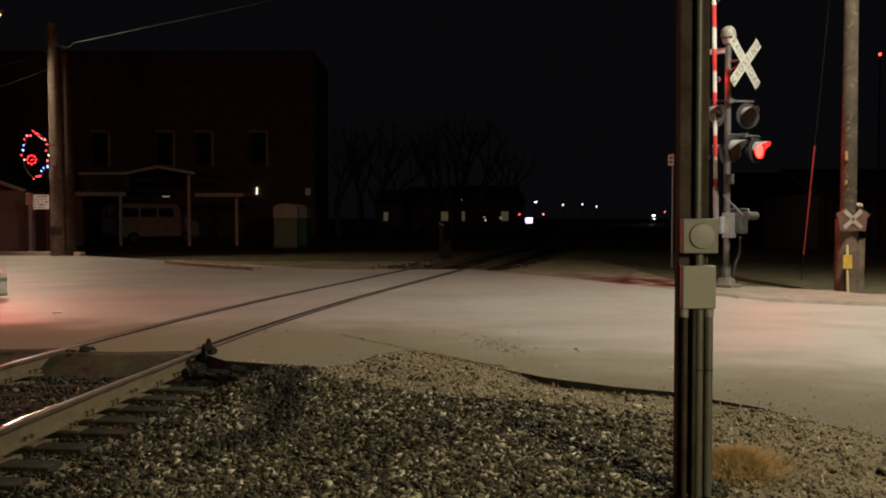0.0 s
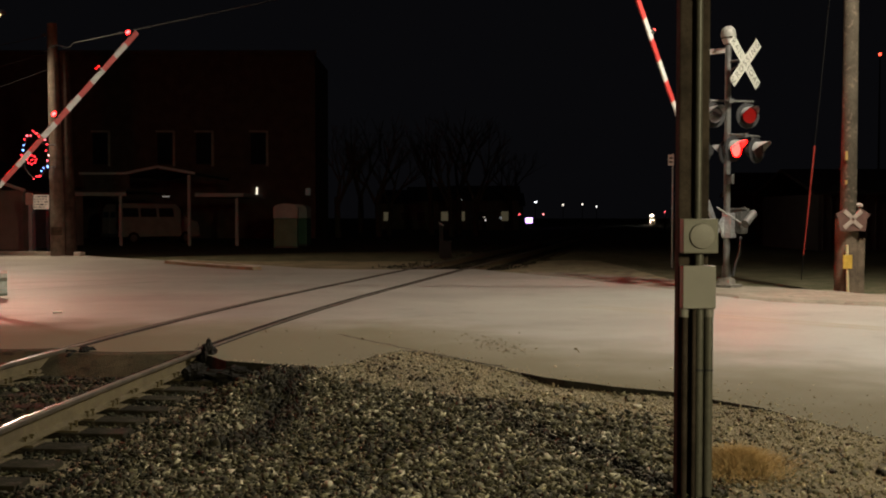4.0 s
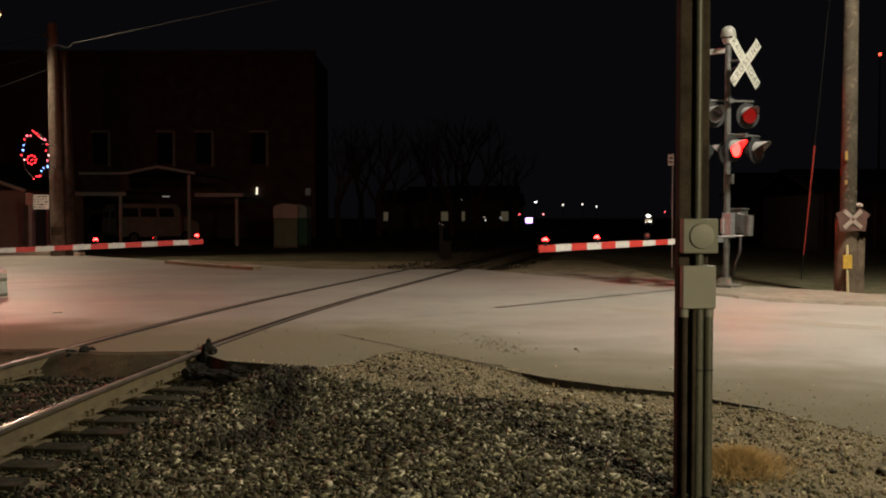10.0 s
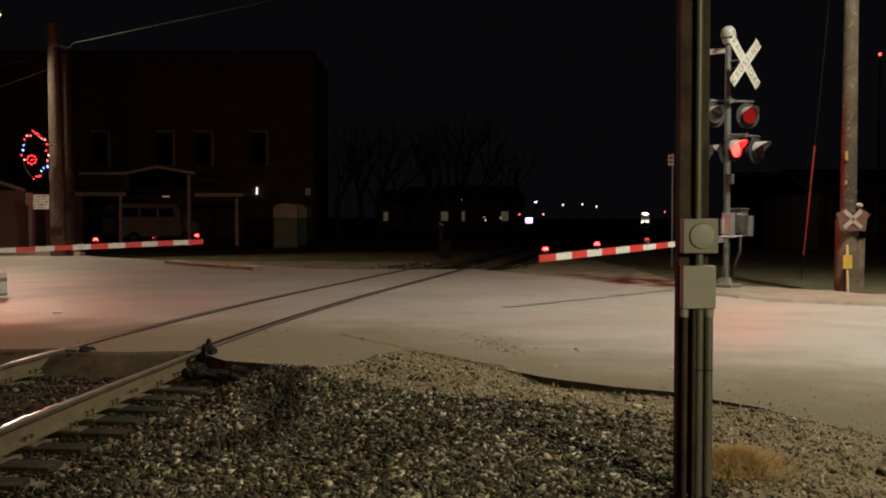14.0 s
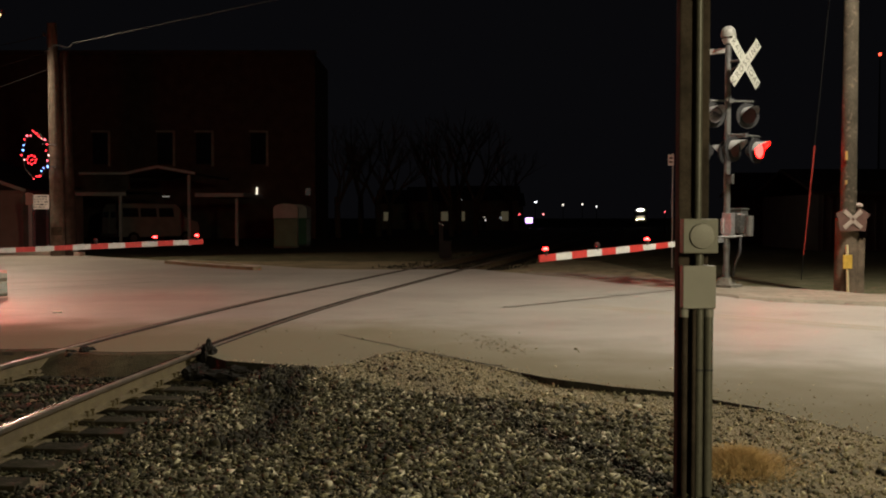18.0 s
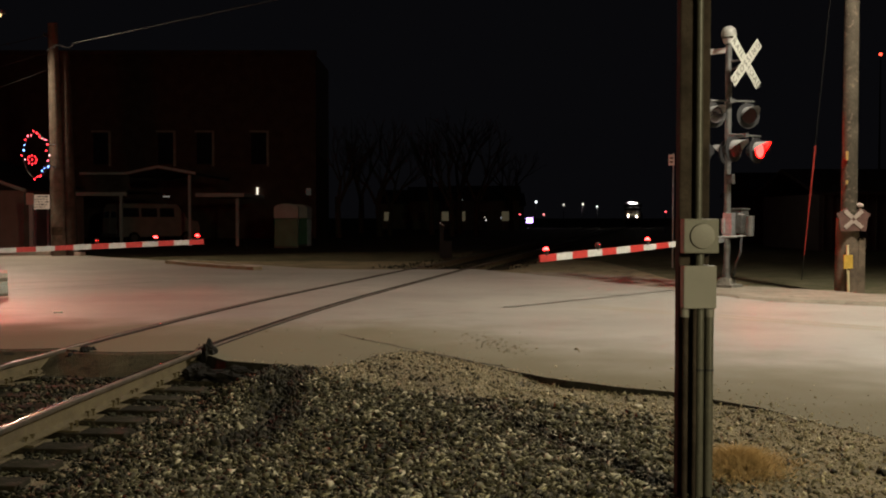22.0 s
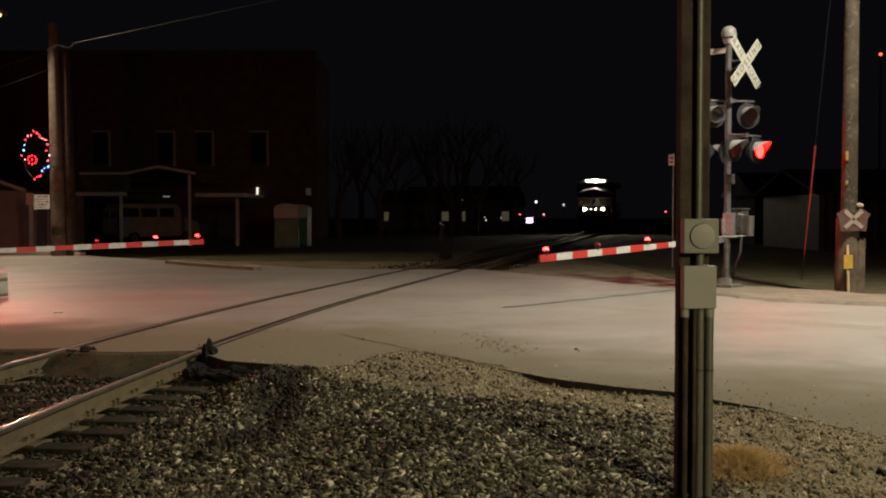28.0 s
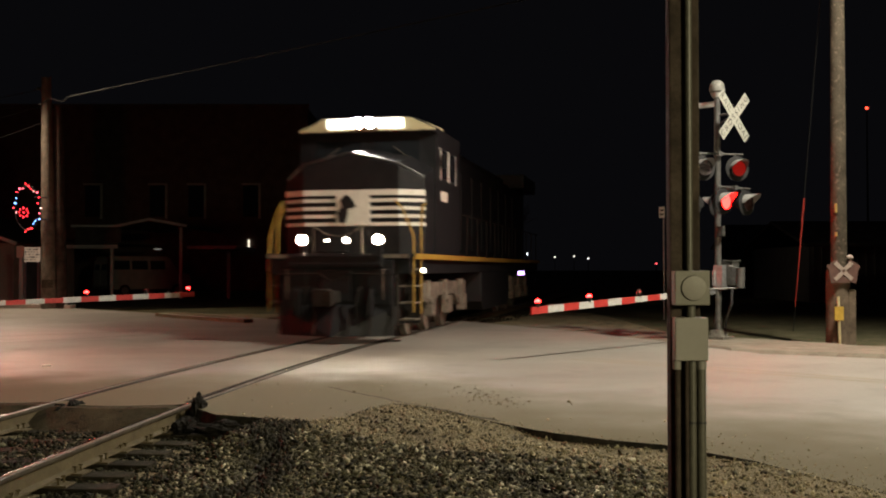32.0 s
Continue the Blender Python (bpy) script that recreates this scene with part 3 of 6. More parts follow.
def gate(at, top_z, group):
    """Mast, signals and arm. Local x: along the road, local y: away from the arm, so that the lowered arm lies along -y."""
    g = thing("crossing_gate", at, "aluminium railway crossing gate with red flashing lamps and a striped arm", "crossing gate", group)
    part("foundation", Shape().box((0, 0.0, -0.04), (0.46, 0.46, 0.16)).box((0, 0, 0.1), (0.3, 0.3, 0.14), 0, None, 0.75), FOOTING, g, "square concrete footing", 0.012)
    part("mast", Shape().tube((0, 0, 0.1), (0, 0, top_z), 0.066, 0.062, 16).tube((0, 0, 0.12), (0, 0, 0.42), 0.10, 0.085, 16).tube((0, 0, top_z - 0.02), (0, 0, top_z + 0.03), 0.075, 0.075, 16), ALU, g, "aluminium mast", smooth=True)
    return g


DROP_R = [(0.0, 88.0), (0.8, 87.6), (1.2, 85.0), (2.0, 75.5), (3.0, 63.5), (3.5, 59.5), (5.5, 42.5), (6.0, 40.1), (6.5, 36.5), (7.0, 32.5), (7.6, 27.5), (8.0, 22.8), (8.5, 16.1), (9.0, 10.2), (9.5, 4.5), (10.0, -0.6), (10.5, -0.9), (11.0, -1.5), (12.0, -2.1), (32.0, -2.1)]
DROP_L = [(0.0, 88.0), (0.6, 86.5), (1.2, 79.5), (2.0, 69.7), (2.8, 60.2), (3.0, 57.6), (3.5, 53.2), (5.5, 26.5), (5.8, 23.0), (6.0, 20.2), (6.5, 13.7), (7.0, 7.6), (7.2, 5.1), (7.4, 2.5), (7.7, 0.9), (8.2, 1.0), (32.0, 1.0)]
ARMS = []


def arm(g, pivot, offset, length, lamps, stripe, rows, order=(1, 2)):
    """The striped arm turns about the mechanism's shaft (local x); its lowered way is local -y."""
    a = part("gate_arm", Shape().box((0, 0.05, -0.08), (0.05, 0.34, 0.30)).box((0, -0.35, -offset), (0.05, 0.75, 0.13)), GALV, g, "striped red and white gate arm with lamps", 0.006, at=pose(*pivot))
    n = int(round((length - 0.45) / stripe))
    step = (length + 0.17 - 0.45) / n
    for i in range(n):
        w = 0.10 if i > n // 2 else 0.115
        part("stripe", Shape().box((0, -(length + 0.17) + step * (i + 0.5), -offset), (0.03, step, w)), RED if i % 2 == 0 else WHITE, a, "red reflective band" if i % 2 == 0 else "white reflective band")
    for k, back in enumerate(lamps):
        y = -(length - back)
        part("arm_lamp", lamp_cup(y, -offset + 0.13), HOODBLACK, a, "small red lamp on the arm", smooth=True)
        if k == 0:
            part("arm_lens", Shape().ball((0, y, -offset + 0.13), 0.05, 0, 14), RED_ARM, a, "steady red arm lens", smooth=True)
        if k:
            p = pose(0, y, -offset + 0.13, 0, 0, 0)
            half = part("arm_lens", lens_drum(), [RED_ARM, LENSOFF], a, "red arm lens", smooth=True, at=p)
            TURNED.append((half, p, order[k - 1]))
    ARMS.append((a, pivot, rows))
    return a


def lamp_cup(y, z):
    """A stem and a bowl round the lamp's lower half."""
    s = Shape().tube((0, y, z - 0.09), (0, y, z - 0.05), 0.028, 0.03, 10)
    b = Shape().ball((0, y, z), 0.056, 0, 16)
    keep = [f for f in b.f if sum(b.v[i][2] - z for i in f) < 0.001]
    s.add(b.v, keep)
    return s


def lens_drum():
    """A ball whose upper half glows and lower half is dark."""
    s = Shape().ball((0, 0, 0), 0.05, 0, 16)
    s.m = [0 if sum(s.v[i][2] for i in f) > 0 else 1 for f in s.f]
    return s


def signals(g, z_low, z_up, look_low, look_up, lit=True):
    """Two pairs of lamps on cross arms. Angles: the way the lamps face, about z."""
    for z, ang in ((z_low, look_low), (z_up, look_up)):
        m = pose(0, 0, z, 0, 0, ang)
        ahead = 0.3 if z == z_low and not lit else 0.0
        part("cross_arm", Shape().tube((-0.52, -0.09 - ahead, 0.29), (0.52, -0.09 - ahead, 0.29), 0.02, 0.02, 10).box((0, -0.05 - ahead / 2, 0.29), (0.1, 0.2 + ahead, 0.08)), ALU, g, "aluminium cross arm", smooth=True, at=m)
        for x, first in ((-0.38, 1), (0.38, 2)):
            f = flasher(g, m @ pose(x, -0.12 - ahead, 0.0), first if lit or z == z_low else 1 if x > 0 else 0, RED_NEAR if lit else RED_SIDE if z == z_up else RED_LAMP)
            part("bracket", Shape().tube((0, 0.1, 0.1), (0, 0.1, 0.32), 0.02, 0.02, 8), ALU, f, smooth=True)
            if z == z_low and not lit:
                flasher(g, m @ pose(x, 0.32, 0.0, 0, 0, 180), first)


# gate beyond the road
g = gate(pose(5.73, 20.54, 0.05, 0, 0, -44.0), 5.0, "crossing gates")
part("finial", Shape().ball((0, 0, 5.07), 0.15, 0, 18).tube((0, 0, 4.99), (0, 0, 5.05), 0.157, 0.157, 18), BELLPAINT, g, "round bell cap", smooth=True)
part("bell", Shape().tube((0, 0, 4.86), (0, 0, 4.95), 0.09, 0.13, 18).box((-0.2, 0, 4.74), (0.42, 0.1, 0.1)), WHITE, g, "crossing bell and pale bracket", smooth=True)
part("mechanism", Shape().box((0.1, 0.26, 1.3), (0.32, 0.34, 0.5)), GEAR, g, "grey gate mechanism housing", 0.06, True)
part("mechanism_lid", Shape().box((0.1, 0.26, 1.555), (0.34, 0.36, 0.03)), ALU, g, "pale hinged lid", 0.008)
part("saddle", Shape().box((0.03, 0.05, 1.22), (0.2, 0.24, 0.5)), GALV, g, "mast clamp", 0.01)
part("cable", Shape().path([(0.2, 0.2, 1.0), (0.22, 0.14, 0.7), (0.15, 0.08, 0.45), (0.12, 0.05, 0.2)], 0.03), BLACK, g, "black cable hose", smooth=True)
part("junction_box", Shape().box((0.1, -0.06, 2.15), (0.13, 0.11, 0.2)), GEAR, g, "", 0.01)
crossbuck(g, pose(0, 0, 4.44, 0, 0, 82) @ pose(0, -0.4, 0))
part("crossbuck_bracket", Shape().tube((0, 0, 4.5), (0.38, -0.05, 4.5), 0.025, 0.025, 8).tube((0, 0, 4.3), (0.34, -0.05, 4.45), 0.018, 0.018, 8), ALU, g, smooth=True)
signals(g, 2.72, 3.42, 82, 58, False)
right_arm = arm(g, (-0.05, 0.0, 1.29), 0.34, 5.82, (0.0, 1.42, 2.97), 0.42, DROP_R)

down = (g.matrix_basis @ pose(-0.05, 0.0, 1.29, 2.1, 0, 0)).inverted()
rod = [down @ Vector((sight_x(x, 20.1), 20.1, 1.47 + (382 - y) * 20.1 / 1800)) for x, y in ((1305, 379), (1322, 382), (1321, 418), (1269, 420))]
part("counterweight_rod", Shape().path(rod, 0.018, 8), ALU, right_arm, "pale bent counterweight rod", smooth=True)
part("counterweight", Shape().tube(rod[1] + Vector((0.05, 0, 0)), rod[2] + Vector((0.05, 0, 0)), 0.085, 0.085, 14), ALU, right_arm, "grey counterweight", smooth=True)

# gate on the near side, beyond the picture's rim
g2 = gate(pose(-9.64, 18.96, -0.02, 0, 0, 139.4), 5.15, "crossing gates")
part("mechanism", Shape().box((0.16, 0.30, 1.28), (0.42, 0.42, 0.6)), ALU, g2, "grey gate mechanism housing", 0.03)
crossbuck(g2, pose(0.0, -0.1, 4.5, 0, 0, 80))
signals(g2, 2.72, 3.36, 60, -92)
arm(g2, (-0.127, 0.0, 1.224), 0.443, 5.98, (0.0, 1.113, 2.555), 0.395, DROP_L, (2, 1))


# ---- poles, wires and street lamps ----
STUBWOOD = surface("weathered_stub_wood", (0.06, 0.045, 0.032), (0.13, 0.1, 0.072), 4, 40, 0.9, 0, 0.6)
MARKER = plain("faded_red_plate", (0.075, 0.034, 0.025), 0.7)
RELAY = plain("dull_relay_grey", (0.016, 0.016, 0.016), 0.9)
TAGDULL = plain("dull_yellow_tag", (0.2, 0.13, 0.03), 0.6)
CREAMPIPE = plain("cream_pipe", (0.42, 0.36, 0.2), 0.5)
MARKPALE = plain("faded_white_strip", (0.24, 0.19, 0.16), 0.6)
# pale guard coloured red: the flashers' light on it is put into the base colour
GUARD_REDLIT = plain("redlit_guard", (0.42, 0.05, 0.04), 0.4)
right_pole = thing("utility_pole", pose(7.74, 19.45, 0.0), "tall grey wooden utility pole with a street lamp and reflectors", "utility pole", "utility poles")
part("pole", Shape().tube((0, 0, -0.3), (0.02, 0, 10.9), 0.16, 0.11, 18), WOOD, right_pole, smooth=True)
part("sleeve", Shape().tube((0.0, 0.03, -0.1), (0.0, 0.03, 1.42), 0.235, 0.215, 16), STUBWOOD, right_pole, "weathered timber stub round the base", smooth=True)
part("lamp_arm", Shape().path([(0, -0.1, 9.9), (0.2, -1.5, 10.5), (0.44, -3.8, 10.6)], 0.035), GALV, right_pole, "curved lamp bracket", smooth=True)
part("lamp_head", Shape().box((0.46, -4.1, 10.56), (0.28, 0.6, 0.14)), GALV, right_pole, "flat street lamp head", 0.03)
plates = Shape()
for sx in (-1, 1):
    plates.add([(sx * x, y, z) for y in (-0.235, -0.215) for x, z in ((0.0, 1.42), (0.12, 1.62), (0.32, 1.5), (0.27, 1.4), (0.24, 1.18), (0.0, 1.18))], [tuple(range(6)), tuple(range(11, 5, -1))] + [(k, (k + 1) % 6, 6 + (k + 1) % 6, 6 + k) for k in range(6)])
marker = part("marker_plate", plates, MARKER, right_pole, "pair of faded red marker plates")
for a in (-42, 42):
    for half in (-1, 1):
        part("reflector", Shape().box((half * 0.12 * math.cos(radians(a)), -0.243, 1.4 - half * 0.14 * math.sin(radians(a))), (0.2, 0.01, 0.075), 0, Euler((0, radians(a), 0)).to_matrix()), MARKPALE, marker, "worn pale reflective strip")
part("knob", Shape().ball((0.17, -0.1, 1.66), 0.075, 0, 10, 0.7), MARKPALE, right_pole, "pale cap on the timber stub", smooth=True)
part("stub_slab", Shape().box((0.2, -0.08, 0.5), (0.14, 0.16, 1.1)), STUBWOOD, right_pole, "split slab of the timber stub", 0.03)
part("guard", Shape().tube((-0.09, -0.26, 0.0), (-0.11, -0.24, 0.92), 0.026, 0.028, 10), CREAMPIPE, right_pole, "pale cream cable guard", smooth=True)
part("tag", Shape().box((-0.11, -0.28, 0.6), (0.17, 0.025, 0.26)), YELLOW, right_pole, "yellow tag on the cable guard", 0.006)
for z, h in ((2.6, 0.22), (2.1, 0.1)):
    part("tag", Shape().box((-0.1, -0.14, z), (0.045, 0.02, h * 0.8)), TAGDULL, right_pole, "small yellow pole tag")

left_pole = thing("utility_pole", pose(-14.1, 37.6, -0.1), "weathered wooden utility pole lit from one side", "utility pole", "utility poles")
part("pole", Shape().tube((-0.05, 0, -0.3), (-0.22, 0, 8.6), 0.30, 0.17, 18), LEFTWOOD, left_pole, smooth=True)
part("stub_pole", Shape().tube((0.33, 0.12, -0.3), (0.1, 0.25, 7.6), 0.25, 0.2, 14), DARKWOOD, left_pole, "darker second pole lashed beside it", smooth=True)
part("notice", Shape().box((-0.02, -0.31, 1.0), (0.42, 0.02, 0.3)), WOOD, left_pole, "pale board nailed to the pole")
part("insulator", Shape().tube((-0.45, 0, 8.2), (-0.2, 0, 8.25), 0.03, 0.03, 8).ball((-0.5, 0, 8.2), 0.07), ALU, left_pole, smooth=True)


def wire(a, b, sag, r=0.012, n=14, mat=BLACK, label="dark sagging overhead power cable"):
    a, b = Vector(a), Vector(b)
    pts = [a.lerp(b, i / n) - Vector((0, 0, sag * 4 * (i / n) * (1 - i / n))) for i in range(n + 1)]
    return solo("overhead_cable", Shape().path(pts, r, 6), mat, label, "cable", smooth=True)


CABLE = plain("cable_sheath", (0.016, 0.016, 0.016), 0.8)
wire((-13.45, 37.3, 7.74), (7.7, 19.4, 7.9), 0.02, 0.018, 20, CABLE)
solo("overhead_cable", Shape().path([(sight_x(x, 37.2), 37.2, 1.47 + (382 - y) * 37.2 / 1800) for x, y in ((86, 94), (96, 88), (105, 83), (112, 83), (120, 87), (128, 88), (133, 84), (135, 79))], 0.02, 6), CABLE, "kinked loop of cable at the pole", "cable", smooth=True)
for dz, drop in ((8.1, 2.0), (7.49, 3.0), (6.87, 3.8)):
    wire((-14.3, 37.5, dz), (-26, 33, dz - drop), 0.5, 0.012, 10, CABLE)
wire((8.25, 23.4, 0.0), (7.6, 19.5, 8.3), 0.0, 0.01, 4, CABLE, "taut dark steel guy wire")
solo("guy_guard", Shape().tube((8.205, 23.13, 0.58), (8.017, 22.0, 2.97), 0.014, 0.022, 10), GUARD_REDLIT, "plastic guard on a guy wire with red lamplight in its colour", "guy guard", smooth=True)

# meter post in the foreground
post = thing("meter_post", pose(1.372, 5.55, -0.2), "dark wooden post with an electric meter, box and conduits", "meter post")
part("post", Shape().box((0, 0.06, 2.0), (0.165, 0.10, 4.6)), DARKWOOD, post, "dark timber post", 0.012)
part("meter_socket", Shape().box((0.015, -0.04, 1.56), (0.188, 0.09, 0.186)), SOCKET, post, "grey steel meter socket", 0.006)
part("meter_glass", Shape().tube((0.02, -0.085, 1.56), (0.02, -0.099, 1.56), 0.07, 0.066, 28), GREYBOX, post, "round meter cover", 0.004, True)
part("junction_box", Shape().box((0.012, -0.035, 1.284), (0.178, 0.085, 0.232)), GREYBOX, post, "grey steel box", 0.006)
for x, r in ((-0.055, 0.016), (-0.005, 0.012), (0.025, 0.022), (0.075, 0.024)):
    part("conduit", Shape().tube((x, -0.03, -0.1), (x, -0.03, 1.17), r, r, 12), CONDUIT if r > 0.02 else DARKWOOD, post, "grey plastic conduit", smooth=True)
for x, r in ((-0.06, 0.024), (0.075, 0.026)):
    part("coupling", Shape().tube((x, -0.032, 1.12), (x, -0.032, 1.17), r, r, 14), GREYBOX, post, "pale conduit coupling", smooth=True)
for x, r in ((0.025, 0.024), (0.075, 0.026)):
    part("joint_ring", Shape().tube((x, -0.03, 0.825), (x, -0.03, 0.838), r, r, 14), BLACK, post, "dark joint ring", smooth=True)
part("conduit", Shape().tube((0.02, -0.03, 1.39), (0.02, -0.03, 1.48), 0.024, 0.024, 12), CONDUIT, post, smooth=True)
part("conduit", Shape().tube((0.015, -0.02, 1.65), (0.015, -0.02, 4.3), 0.019, 0.019, 12), CONDUIT, post, smooth=True)


# ---- the locomotive ----
LOCOBLACK = surface("locomotive_black", (0.006, 0.006, 0.008), (0.012, 0.012, 0.014), 2.5, 80, 0.55, 0, 0.05, (0.014, 0.013, 0.012))
LOCOBLACK.node_tree.nodes["Principled BSDF"].inputs["Specular IOR Level"].default_value = 0.28
LOCOWHITE = surface("locomotive_white", (0.62, 0.6, 0.54), (0.74, 0.72, 0.66), 3, 80, 0.5, 0, 0.05, (0.56, 0.53, 0.47))
GRIME = surface("truck_grime", (0.1, 0.085, 0.07), (0.19, 0.165, 0.135), 4, 60, 0.9, 0, 0.4, (0.05, 0.042, 0.035))
CREAM = surface("visor_cream", (0.55, 0.5, 0.3), (0.66, 0.6, 0.38), 5, 70, 0.6, 0, 0.05)
RAILYELLOW = surface("grab_iron_yellow", (0.27, 0.165, 0.028), (0.36, 0.22, 0.035), 8, 60, 0.5, 0, 0.05)

GRIMEDARK = surface("dark_coupler_steel", (0.014, 0.012, 0.011), (0.03, 0.026, 0.022), 5, 60, 0.8, 0.2, 0.4)
loco = thing("locomotive", pose(0, 0, 0), "black diesel freight locomotive with white nose stripes and lit headlights", "locomotive")
HW = 1.5
part("underframe", Shape().box((0, -9.2, 1.52), (2.9, 21.8, 0.34)), LOCOBLACK, loco, "black underframe", 0.02)
part("walkway", Shape().box((0, -9.2, 1.72), (3.08, 21.9, 0.06)), LOCOBLACK, loco)
for sx in (-1, 1):
    part("sill_stripe", Shape().box((sx * 1.545, -9.2, 1.70), (0.012, 21.7, 0.11)), RAILYELLOW, loco, "yellow reflective sill stripe")
# nose: sloped top, chamfered front
nose = Shape()
side = [(-0.4, 1.75), (0.58, 1.75), (0.63, 3.3), (0.55, 3.38), (-0.4, 3.62)]
shoulder = [(-0.4, 1.75), (0.86, 1.75), (0.955, 3.55), (0.88, 3.63), (-0.4, 3.9)]
peak = [(-0.4, 1.75), (0.86, 1.75), (0.968, 3.8), (0.9, 3.87), (-0.4, 4.08)]
nose.loft([[(x, y, z) for y, z in o] for x, o in ((-1.5, side), (-1.02, shoulder), (0.0, peak), (1.02, shoulder), (1.5, side))])
# pale bar that draws the highlight on the nose's top edge
part("nose_highlight", Shape().path([(-1.48, 0.6, 3.355), (-1.02, 0.935, 3.61), (0, 0.95, 3.855), (1.02, 0.935, 3.61), (1.48, 0.6, 3.355)], 0.016, 8), ALU, loco, "pale bar for the highlight along the arched nose top", smooth=True)
part("nose", nose, LOCOBLACK, loco, "black sloping short hood")
for i in range(5):
    z = 3.02 - i * 0.162
    half = 0.058 if i == 0 else 0.036
    s = Shape().box((0, 0.94 - 0.061 * (3.06 - z) + 0.012, z), (2.04, 0.02, 2 * half))
    for sx in (-1, 1):
        yc = 0.94 - 0.061 * (3.06 - z)
        p0, p1 = (sx * 1.02, yc + 0.012), (sx * 1.51, yc - 0.315)
        lo, hi = z - half, z + half
        s.add([(*p0, lo), (*p1, lo), (*p1, hi), (*p0, hi), (p0[0], p0[1] + 0.01, lo), (p1[0] + sx * 0.008, p1[1] + 0.01, lo), (p1[0] + sx * 0.008, p1[1] + 0.01, hi), (p0[0], p0[1] + 0.01, hi)], [(0, 1, 2, 3), (4, 5, 6, 7), (0, 1, 5, 4), (3, 2, 6, 7), (1, 2, 6, 5), (0, 3, 7, 4)])
    part("nose_stripe", s, LOCOWHITE, loco, "white nose stripe")
part("nose_door", Shape().box((0.42, 0.89, 2.36), (0.66, 0.05, 1.14)), LOCOBLACK, loco, "black nose door", 0.015)
part("emblem_panel", Shape().prism_x([(0.95, 2.37), (0.992, 3.0), (0.972, 3.0), (0.93, 2.37)], -0.42, 0.3), LOCOWHITE, loco, "plain white panel across the stripes")
part("emblem", Shape().add([(x, 0.945 + 0.066 * (z - 2.37) + dy, z) for dy in (0.012, 0.03) for x, z in ((0.24, 2.4), (0.27, 2.62), (0.16, 2.72), (0.2, 2.86), (0.08, 2.98), (-0.04, 2.9), (-0.13, 2.74), (-0.03, 2.68), (0.04, 2.7), (0.06, 2.55), (0.1, 2.4))], [tuple(range(11)), tuple(range(21, 10, -1))] + [(k, (k + 1) % 11, 11 + (k + 1) % 11, 11 + k) for k in range(11)]), LOCOBLACK, loco, "plain dark emblem shape")
# cab
SET_BACK = pose(0, -0.38, 0)
mid = [(0.12, 1.75), (0.12, 3.7), (-0.02, 4.42), (0.18, 4.46), (0.16, 4.62), (-0.1, 4.74), (-2.6, 4.74), (-2.6, 1.75)]
side = [(0.12, 1.75), (0.12, 3.5), (-0.02, 4.36), (0.1, 4.4), (0.08, 4.46), (-0.1, 4.5), (-2.6, 4.5), (-2.6, 1.75)]
cab = Shape().loft([[(x, y, z) for y, z in o] for x, o in ((-1.54, side), (-1.1, mid), (1.1, mid), (1.54, side))])
part("cab", cab, LOCOBLACK, loco, "black wide cab", at=SET_BACK)
vis = Shape()
sec = [(-1.52, 4.44, 4.47), (-0.95, 4.44, 4.72), (0.95, 4.44, 4.72), (1.52, 4.44, 4.47)]
for (xa, la, ha), (xb, lb, hb) in zip(sec, sec[1:]):
    vis.add([(xa, 0.2, la), (xb, 0.2, lb), (xb, 0.2, hb), (xa, 0.2, ha), (xa, -0.7, la), (xb, -0.7, lb), (xb, -0.7, hb + 0.1), (xa, -0.7, ha + 0.1)], [(0, 1, 2, 3), (3, 2, 6, 7), (4, 7, 6, 5), (0, 4, 5, 1), (0, 3, 7, 4), (1, 5, 6, 2)])
part("visor", vis, CREAM, loco, "cream roof visor above the windshield", at=SET_BACK)
for sx in (-1, 1):
    part("windshield", Shape().box((sx * 0.66, 0.062, 4.0), (1.02, 0.02, 0.5), 0, Euler((radians(11), 0, 0)).to_matrix()), DARKGLASS, loco, "dark windshield pane", 0.006, at=SET_BACK)
    part("number_board", Shape().box((sx * 0.56, 0.235, 4.6), (0.58, 0.03, 0.2)), BOARD, loco, "lit white number board", 0.008, at=SET_BACK)
    for y in (-0.75, -1.65):
        part("cab_window", Shape().box((sx * 1.545, y, 3.75), (0.015, 0.72, 0.62)), DARKGLASS, loco, "dark cab side window", 0.004, at=SET_BACK)
        for e in (-0.39, 0.39):
            part("window_frame", Shape().box((sx * 1.548, y + e, 3.75), (0.012, 0.05, 0.7)), LOCOWHITE, loco, "pale window frame", at=SET_BACK)
    part("number_panel", Shape().box((sx * 1.546, -0.75, 3.05), (0.01, 0.7, 0.22)), LOCOWHITE, loco, "pale painted panel on the cab side", at=SET_BACK)
    part("ditch_light", Shape().tube((sx * 0.79, 1.5, 2.03), (sx * 0.79, 1.66, 2.03), 0.11, 0.125, 20).box((sx * 0.79, 1.56, 1.85), (0.1, 0.12, 0.16)), LOCOBLACK, loco, "round ditch light", smooth=True)
    part("ditch_lens", Shape().tube((sx * 0.79, 1.65, 2.03), (sx * 0.79, 1.67, 2.03), 0.10, 0.09, 20), DITCH, loco, "glowing ditch light lens", smooth=True)
part("headlight", Shape().box((0, 0.22, 4.6), (0.52, 0.06, 0.28)), LOCOBLACK, loco, "twin headlight housing", 0.02, at=SET_BACK)
